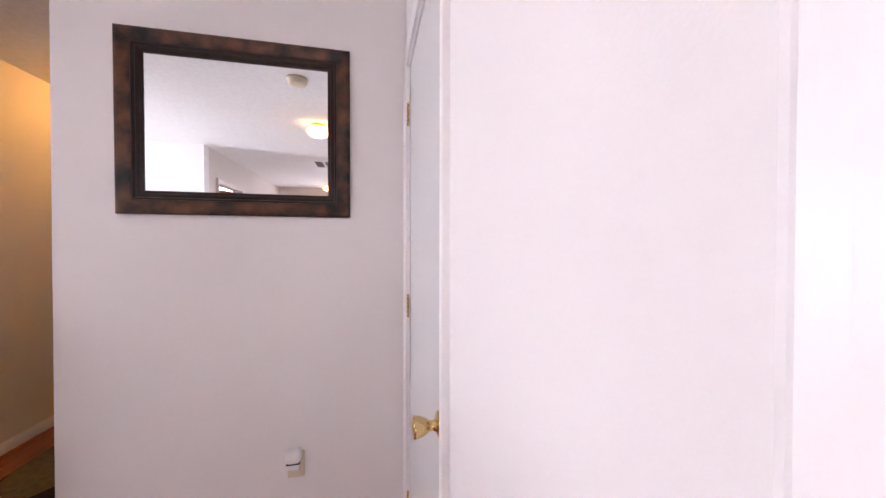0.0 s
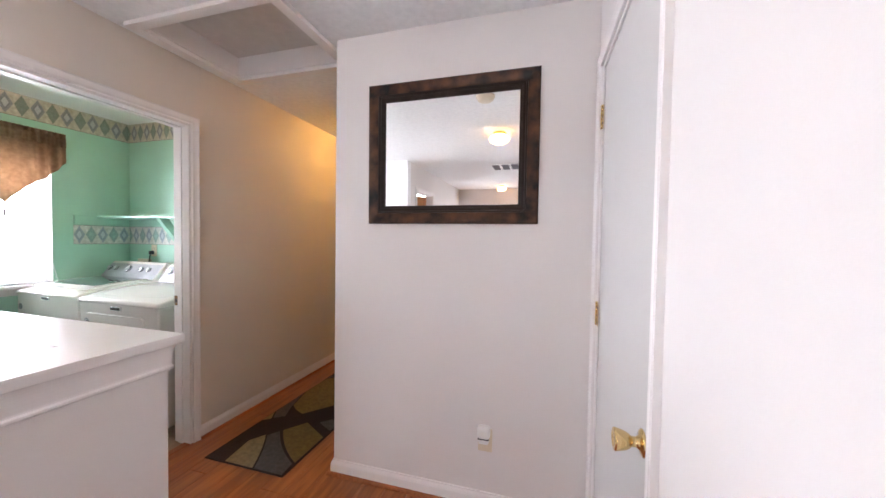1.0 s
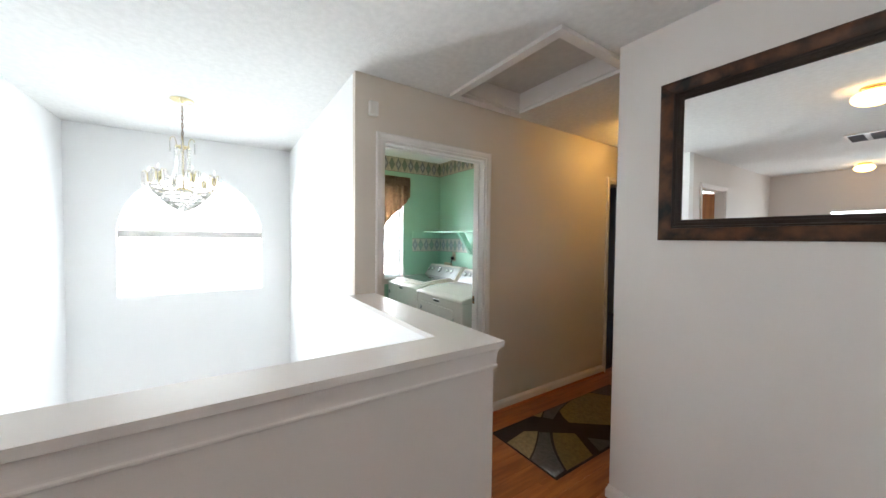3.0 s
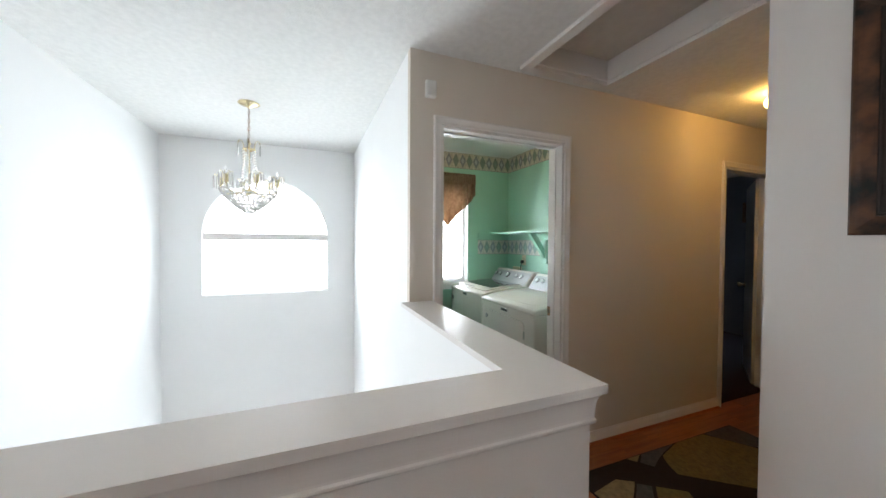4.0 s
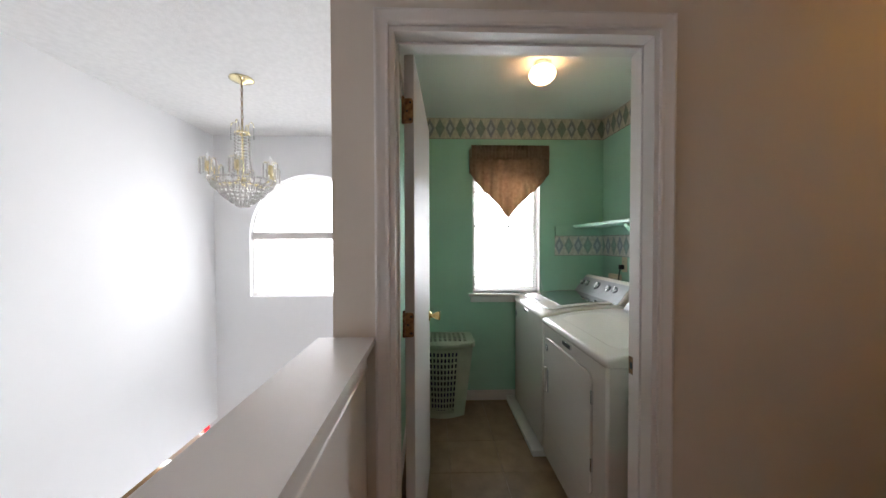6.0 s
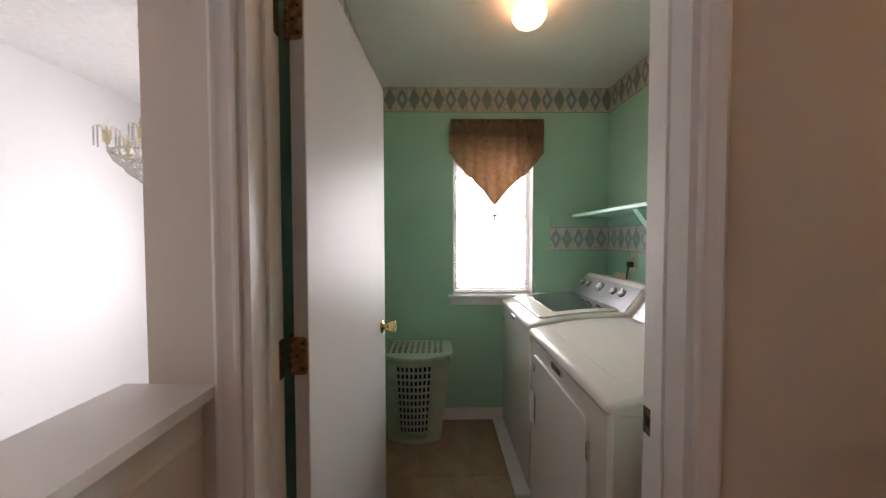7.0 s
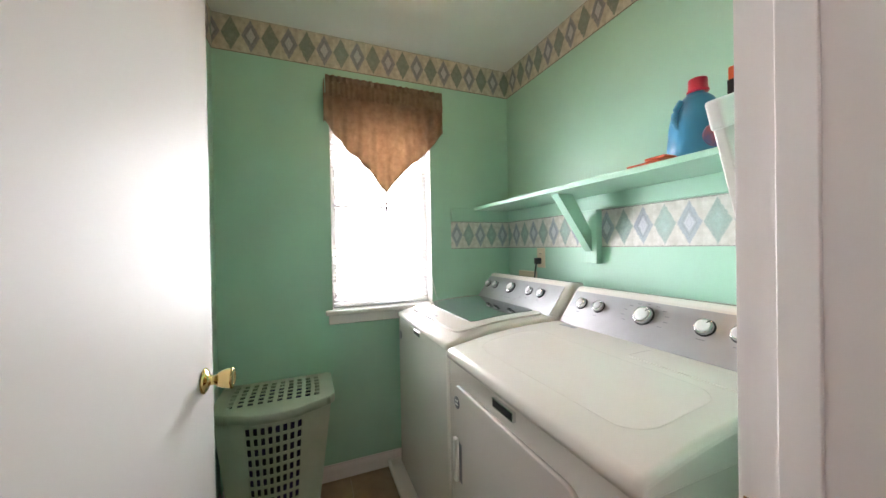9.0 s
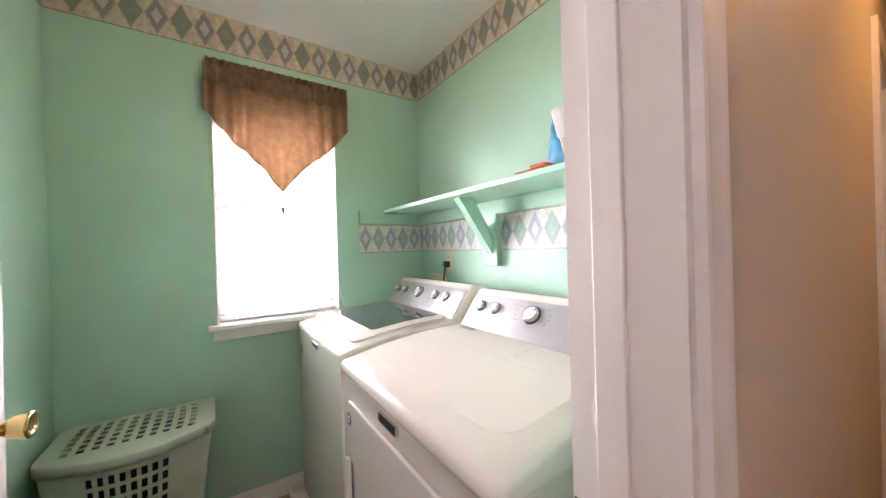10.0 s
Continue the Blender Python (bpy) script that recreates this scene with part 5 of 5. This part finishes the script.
# ---- hall, landing and stairwell things ----
dome_lamp((-2.05, 4.80, H - 0.0005), 0.085, DOME_HALL, "lit warm glass dome lamp on the hall ceiling")
dome_lamp((-0.82, 1.50, H - 0.0005), 0.105, DOME_LAND, "lit warm glass dome lamp on the landing ceiling")
dome_lamp((-1.19, -2.30, H - 0.0005), 0.10, DOME_LAND, "lit warm glass dome lamp at the landing's far end")
sd = empty("smoke_detector", "round beige plastic smoke detector on the landing ceiling", "smoke detector")
s_ = lathe(((0, 0), (0.072, 0), (0.072, -0.012), (0.064, -0.016), (0.060, -0.034), (0.045, -0.042), (0, -0.043)), 28)
s_.transform(pose(-0.82, 2.45, H - 0.0005))
part("housing", s_, IVORY, sd)
vent = empty("ceiling_vent", "white return air vent with dark openings in the ceiling", "vent")
vx, vy = (-1.13, -0.28), (-0.50, -0.05)
n_op = 6
xs_ = [vx[0]]
for i in range(n_op):
    w = (vx[1] - vx[0]) / n_op
    xs_ += [vx[0] + w * i + 0.018, vx[0] + w * (i + 1) - 0.018]
xs_.append(vx[1])
part("frame", cells(bmesh.new(), xs_, (vy[0], vy[0] + 0.035, vy[1] - 0.035, vy[1]), (H - 0.012, H - 0.0006),
                    lambda x, y, z: not (vy[0] + 0.035 < y < vy[1] - 0.035 and ((x - vx[0]) % w) > 0.018 and ((x - vx[0]) % w) < w - 0.018)), PLASTIC, vent)
part("backing", box((vx[0] + 0.01, vy[0] + 0.01, H - 0.0005), (vx[1] - 0.01, vy[1] - 0.01, H - 0.0002)), BLACK, vent)
for i in range(9):
    y = vy[0] + 0.045 + i * 0.042
    b = box((vx[0] + 0.012, -0.012, -0.0007), (vx[1] - 0.012, 0.012, 0.0007))
    b.transform(pose(0, y, H - 0.0075, 28, 0, 0))
    part("slat", b, PRINT, vent)

# framed mirror, its top leaning a little off the wall
mir = empty("wall_mirror", "rectangular mirror in a wide dark burl wood frame", "mirror")
mw, mh, fwid = 0.879, 0.728, 0.094
PROF = ((0.0, 0.0), (0.0, 0.016), (0.006, 0.022), (0.016, 0.024), (0.026, 0.0225), (0.038, 0.019), (0.048, 0.0165), (0.054, 0.016), (0.056, 0.0165))
PROF_IN = ((0.0565, 0.004), (0.0565, 0.0185), (0.060, 0.0205), (0.0645, 0.020), (0.066, 0.0165), (0.070, 0.0165), (0.074, 0.0185), (0.080, 0.0175), (0.083, 0.014), (0.088, 0.0135), (0.092, 0.012), (0.094, 0.006), (0.094, 0.003))


def frame_side(prof, k):
    """Side k of a mitred frame in the plane y = 0 (out is -y); prof: (inwards, out)."""
    bm = bmesh.new()
    c = ((0, 0), (mw, 0), (mw, mh), (0, mh))
    inn = ((1, 1), (-1, 1), (-1, -1), (1, -1))
    rings = [[bm.verts.new((c[q][0] + inn[q][0] * a, -d, c[q][1] + inn[q][1] * a)) for a, d in prof] for q in (k, (k + 1) % 4)]
    n = len(prof)
    for j in range(n):
        bm.faces.new((rings[0][j], rings[0][(j + 1) % n], rings[1][(j + 1) % n], rings[1][j]))
    bm.faces.new(rings[0])
    bm.faces.new(rings[1])
    bmesh.ops.recalc_face_normals(bm, faces=list(bm.faces))
    return bm


for k in range(4):
    fp = part("frame", frame_side(PROF, k), BURL, mir, "burl brown and black stained wood")
    part("inner_moulding", frame_side(PROF_IN, k), BEAD, fp, "dark stepped inner moulding")
part("backing", box((0.004, -0.0028, 0.004), (mw - 0.004, 0.0, mh - 0.004)), BLACK, mir)
glass_w = box((0.088, -0.0045, 0.088), (mw - 0.088, -0.003, mh - 0.088))
part("glass", glass_w, MIRROR, mir, "clear mirror glass")
mir.matrix_basis = pose(-1.288, MY - 0.001, 1.427, 0.5, 0, 0)

outlet("wall_outlet", "ivory wall outlet with a white plug-in freshener on it", pose(-0.638, MY - 0.001, 0.352), IVORY)
fr_ = empty("air_freshener", "white plastic plug-in air freshener", "air freshener")
f_ = box((-0.672, MY - 0.058, 0.378), (-0.610, MY - 0.010, 0.438), 0.016, 4)
part("housing", f_, PLASTIC, fr_)
part("base", box((-0.665, MY - 0.050, 0.352), (-0.617, MY - 0.010, 0.3775), 0.006, 3), PLASTIC, fr_)
part("vent", box((-0.668, MY - 0.0535, 0.3772), (-0.614, MY - 0.012, 0.3785)), BLACK, fr_)

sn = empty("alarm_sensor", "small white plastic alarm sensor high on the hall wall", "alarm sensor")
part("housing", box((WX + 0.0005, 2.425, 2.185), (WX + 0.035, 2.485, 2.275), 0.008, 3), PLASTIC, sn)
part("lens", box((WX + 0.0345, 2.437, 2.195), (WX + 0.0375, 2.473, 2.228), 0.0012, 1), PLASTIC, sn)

# hall rug: dark ground with curved gold, cream and grey fields
RX, RY, RXE, RYE = -2.318, 3.297, -1.750, 4.83
rug = empty("hall_rug", "dark brown hall rug with curved gold, cream and grey fields", "rug")
part("ground", box((RX, RY, 0.0015), (RXE, RYE, 0.010), 0.003, 2), RUGD, rug)


def arc_line(a, b, bulge, n=10):
    a, b = Vector(a), Vector(b)
    d = b - a
    nrm = Vector((-d.y, d.x))
    return [tuple(a + d * t + nrm * bulge * 4 * t * (1 - t)) for t in (i / n for i in range(n))]


def field(sides, mat, label):
    """A pile field of the rug; sides: (corner, bulge of the edge that follows), in fractions of the rug's width and of 0.57 m lengthwise."""
    pts = []
    for i, (c, g) in enumerate(sides):
        pts += arc_line(c, sides[(i + 1) % len(sides)][0], g)
    w = RXE - RX
    pts = [(RX + 0.008 + (w - 0.016) * min(1, max(0, p[0])), min(RYE - 0.008, RY + 0.008 + 0.57 * p[1])) for p in pts]
    part("field", prism(pts, 0.0095, 0.0125, "z"), mat, rug, label)


field((((0.26, 0.0), 0), ((0.20, 0.35), 0), ((0.30, 0.50), 0.03), ((0.62, 0.0), 0)), RUGC, "cream-tan field")
field((((0.325, 0.50), 0), ((0.41, 0.61), -0.05), ((0.97, 0.17), 0), ((0.99, 0.0), 0), ((0.645, 0.0), -0.03)), RUGG, "slate grey field")
field((((0.43, 0.64), 0), ((0.60, 0.87), 0), ((0.99, 0.66), 0), ((0.99, 0.19), 0.05)), RUGT, "gold field")
field((((0.0, 0.75), 0), ((0.0, 0.95), 0), ((0.08, 0.81), 0)), RUGC, "cream-tan field")
field((((0.0, 0.98), 0), ((0.0, 1.52), -0.03), ((0.21, 0.92), 0), ((0.10, 0.835), 0)), RUGG, "slate grey field")
field((((0.0, 1.58), 0), ((0.0, 2.08), 0.02), ((0.60, 2.46), 0), ((0.99, 2.58), 0), ((0.99, 1.75), 0.0), ((0.39, 1.035), 0.06), ((0.11, 1.19), 0)), RUGT, "gold field")
field((((0.0, 2.12), 0), ((0.0, 2.69), 0), ((0.9, 2.69), 0), ((0.56, 2.50), 0.02)), RUGG, "slate grey field")
field((((0.75, 0.92), 0), ((0.99, 0.80), 0), ((0.99, 1.15), 0)), RUGG, "slate grey field")

# crystal chandelier in the stairwell
CHX, CHY = -3.708, 1.421
ch = empty("chandelier", "brass chandelier hung with clear crystal strands", "chandelier", at=(CHX, CHY, 0))
can = lathe(((0, H - 0.0005), (0.072, H - 0.0005), (0.074, H - 0.006), (0.062, H - 0.014), (0.030, H - 0.022), (0.012, H - 0.034), (0, H - 0.034)), 32)
part("canopy", can, CHAMPAGNE, ch, "round pale polished brass canopy")
chain = part("chain", tube([(0.003, 0.002, H - 0.03), (-0.003, -0.002, 2.15)], 0.0012, 6), CHAMPAGNE, ch)
for i in range(9):
    z = H - 0.045 - i * 0.029
    lk = bmesh.new()
    pts = [(0.007 * math.cos(a), 0, 0.018 * math.sin(a)) for a in np.linspace(0, 2 * math.pi, 13)]
    merge(lk, tube(pts, 0.0022, 6), pose(0, 0, z, 0, 0, 90 * (i % 2)))
    part("link", lk, OLDBRASS, chain)
part("stem", tube(((0, 0, 2.165), (0, 0, 1.745)), 0.0065, 10), CHAMPAGNE, ch, "slim brass stem")
hubm = lathe(((0, 1.790), (0.012, 1.790), (0.040, 1.782), (0.044, 1.770), (0.030, 1.758), (0.012, 1.750), (0, 1.742)), 24)
part("hub", hubm, CHAMPAGNE, ch)
col = lathe(((0.038, 2.096), (0.046, 2.093), (0.046, 2.084), (0.038, 2.081)), 24)
part("upper_ring", col, CHAMPAGNE, ch)


def strand(parent, pts, r, flat=1.25, gap=2.25):
    """Crystal beads along a line of points."""
    bm = bmesh.new()
    pts = [Vector(p) for p in pts]
    total = sum((b - a).length for a, b in zip(pts, pts[1:]))
    n = max(2, int(total / (r * gap)))
    for i in range(n):
        d, q = total * (i + 0.5) / n, pts[0]
        for a, b in zip(pts, pts[1:]):
            if d <= (b - a).length:
                q = a + (b - a) * d / (b - a).length
                break
            d -= (b - a).length
        own = bmesh.new()
        bmesh.ops.create_icosphere(own, subdivisions=1, radius=r)
        for v in own.verts:
            v.co.z *= flat
        merge(bm, own, pose(*q))
    return part("crystal_strand", bm, CRYSTAL, parent)


for i in range(8):
    a = 2 * math.pi * i / 8
    c, s = math.cos(a), math.sin(a)
    strand(ch, [(r * c, r * s, z) for r, z in ((0.044, 2.082), (0.042, 2.03), (0.044, 1.96), (0.050, 1.88), (0.066, 1.79))], 0.0088, 0.75, 2.3)
    if i % 2 == 0:
        part("crown_prong", tube([(r * c, r * s, z) for r, z in ((0.036, 2.09), (0.038, 2.13), (0.048, 2.154), (0.060, 2.158), (0.070, 2.148), (0.074, 2.130))], 0.0026, 6), CHAMPAGNE, ch)
        strand(ch, [(0.074 * c, 0.074 * s, 2.126), (0.074 * c, 0.074 * s, 2.045)], 0.0055)
ARMS = 6
for i in range(ARMS):
    a = 2 * math.pi * (i + 0.35) / ARMS
    c, s = math.cos(a), math.sin(a)
    arm_ = part("arm", tube([(r * c, r * s, z) for r, z in ((0.03, 1.772), (0.09, 1.752), (0.15, 1.752), (0.188, 1.775), (0.196, 1.812))], 0.0058, 8), CHAMPAGNE, ch, "curved brass arm")
    cup = lathe(((0, 1.810), (0.014, 1.810), (0.018, 1.818), (0.018, 1.868), (0.015, 1.870), (0, 1.870)), 16)
    cup.transform(pose(0.196 * c, 0.196 * s, 0))
    part("candle_cup", cup, CHAMPAGNE, arm_)
    bulb = lathe(((0, 1.871), (0.006, 1.871), (0.009, 1.884), (0.010, 1.894), (0.007, 1.912), (0.003, 1.926), (0, 1.930)), 14)
    bulb.transform(pose(0.196 * c, 0.196 * s, 0))
    part("bulb", bulb, BULB, arm_, "clear flame-shaped bulb")
    for j in range(8):
        b = 2 * math.pi * j / 8
        cc, ss = math.cos(b), math.sin(b)
        part("prong", tube([(0.196 * c + r * cc, 0.196 * s + r * ss, z) for r, z in ((0.016, 1.862), (0.020, 1.884), (0.032, 1.892), (0.044, 1.884))], 0.0015, 5), CHAMPAGNE, arm_)
        strand(arm_, [(0.196 * c + 0.045 * cc, 0.196 * s + 0.045 * ss, 1.881), (0.196 * c + 0.045 * cc, 0.196 * s + 0.045 * ss, 1.79)], 0.0052)
for tier, (r0, z0, r1, z1, n) in enumerate(((0.196, 1.785, 0.15, 1.715, 30), (0.15, 1.735, 0.105, 1.665, 26), (0.105, 1.695, 0.06, 1.630, 20), (0.06, 1.66, 0.02, 1.605, 12))):
    for i in range(n):
        a = 2 * math.pi * (i + 0.5 * tier) / n
        c, s = math.cos(a), math.sin(a)
        strand(ch, [(r0 * c, r0 * s, z0), ((r0 * 0.55 + r1 * 0.45) * c, (r0 * 0.55 + r1 * 0.45) * s, z0 * 0.35 + z1 * 0.65), (r1 * c, r1 * s, z1)], 0.0058)

for r, z, b in ((0.192, 1.782, 0.0068), (0.170, 1.748, 0.0068), (0.146, 1.720, 0.0072), (0.122, 1.692, 0.0072), (0.098, 1.668, 0.0072), (0.070, 1.645, 0.0072), (0.042, 1.622, 0.0068)):
    strand(ch, [(r * math.cos(q), r * math.sin(q), z - 0.006 * abs(math.sin(3 * q))) for q in np.linspace(0, 2 * math.pi, 49)], b)
# living room below: sofa and red curtain
sofa = empty("sofa", "tan leather sofa with puffed tufted cushions", "sofa")
SX, SYc = -6.05, -1.02


def puff(lo, hi, r=0.06, amp=0.012):
    bm = box(lo, hi, r, 5)
    bmesh.ops.subdivide_edges(bm, edges=[e for e in bm.edges if e.calc_length() > 0.12], cuts=4, use_grid_fill=True)
    for v in bm.verts:
        v.co += Vector((noise.noise(v.co * 7.0), noise.noise(v.co * 7.0 + Vector((9, 2, 4))), noise.noise(v.co * 6.0 + Vector((3, 7, 1))))) * amp
    return bm


part("base", puff((SX - 0.45, SYc - 1.0, G + 0.06), (SX + 0.45, SYc + 1.0, G + 0.34), 0.04), LEATHER, sofa, smooth=True)
for i in range(2):
    y0 = SYc - 0.82 + i * 0.825
    part("seat_cushion", puff((SX - 0.25, y0, G + 0.345), (SX + 0.50, y0 + 0.815, G + 0.53), 0.08, 0.016), LEATHER, sofa, smooth=True)
    part("back_cushion", puff((SX - 0.42, y0, G + 0.535), (SX - 0.06, y0 + 0.815, G + 0.95), 0.15, 0.03), LEATHER, sofa, "puffed and creased back cushion", smooth=True)
for y0 in (SYc - 1.06, SYc + 0.83):
    part("armrest", puff((SX - 0.42, y0, G + 0.345), (SX + 0.46, y0 + 0.22, G + 0.68), 0.08), LEATHER, sofa, smooth=True)
part("backrest", puff((SX - 0.55, SYc - 0.86, G + 0.30), (SX - 0.43, SYc + 0.86, G + 0.86), 0.05), LEATHER, sofa, smooth=True)
for x in (SX - 0.4, SX + 0.38):
    for y in (SYc - 0.92, SYc + 0.92):
        part("leg", lathe(((0, G), (0.022, G), (0.028, G + 0.065), (0, G + 0.065)), 12), BLACK, sofa).location = (x, y, 0)
cu = empty("curtain", "red cloth curtain beside the living room window", "curtain")
for y0, y1 in ((-1.17, -0.83), (-0.80, -0.42)):
    part("cloth", cloth(y0, y1, G + 0.1, -0.55, -7.13, 4, 0.022, rows=6, cols=60), CURTAIN, cu)
part("rod", tube(((-7.13, -2.5, -0.54), (-7.13, -0.10, -0.54)), 0.012, 8), OLDBRASS, cu)
# ---- floor pieces ----
floor = empty("floor", "orange-brown wood laminate plank floor of the hall and landing", "floor", kind="structure")
PW, PL = 0.127, 1.21
plank_mesh = {}


def plank(x, y0, y1):
    key = round(y1 - y0, 3)
    if key not in plank_mesh:
        bm = bmesh.new()
        cells(bm, (0.0007, PW - 0.0007), (0.0007, key - 0.0007), (-0.010, 0.0), lambda a, b, c: True)
        top = [e for e in bm.edges if all(abs(v.co.z) < 1e-6 for v in e.verts)]
        bmesh.ops.bevel(bm, geom=top, offset=0.0012, segments=1, affect="EDGES")
        me = bpy.data.meshes.new("plank")
        bm.to_mesh(me)
        bm.free()
        me.materials.append(FLOORW)
        plank_mesh[key] = me
    p = new("plank", plank_mesh[key])
    p.location = (x, y0, 0)
    p.parent = floor


rng = random.Random(4)
x = -2.565
while x < CX + 0.1:
    y = -2.85 - rng.choice((0, 0.3, 0.6, 0.9))
    y_end = 7.95 if x < -1.5 else MY
    while y < y_end:
        y2 = min(y + PL, y_end)
        runs = ((-2.78, y_end),) if x > -1.40 else ((-2.78, 0.43), (2.44, y_end))
        for r0, r1 in runs:
            a, b = max(y, r0), min(y2, r1)
            if b - a > 0.04 and not (x < -2.26 and r1 < 1):
                plank(x, round(a, 3), round(b, 3))
        y = y2
    x += PW

tiles = empty("tile_floor", "beige ceramic tile floor of the laundry", "floor", kind="structure")
TS = 0.318
tile_meshes = {}
for i in range(-1, 5):
    for j in range(-1, 5):
        x0, y0 = -4.07 + TS * i, 2.762 + TS * j
        w, d = min(TS, -2.578 - x0), min(TS, LN - y0)
        if (round(w, 3), round(d, 3)) not in tile_meshes:
            tm = bmesh.new()
            cells(tm, (0.001, w - 0.001), (0.001, d - 0.001), (-0.010, 0.0), lambda a, b, c: True)
            bmesh.ops.bevel(tm, geom=[e for e in tm.edges if all(abs(v.co.z) < 1e-6 for v in e.verts)], offset=0.001, segments=1, affect="EDGES")
            tile_me = bpy.data.meshes.new("tile")
            tm.to_mesh(tile_me)
            tm.free()
            tile_me.materials.append(TILE)
            tile_meshes[round(w, 3), round(d, 3)] = tile_me
        t = new("tile", tile_meshes[round(w, 3), round(d, 3)])
        t.location = (x0, y0, 0)
        t.parent = tiles
structure("trim_threshold", box((-2.588, LD[0] + 0.017, -0.01), (WX - 0.001, LD[1] - 0.017, 0.006), 0.003), SHOE, "wooden threshold strip", "threshold")
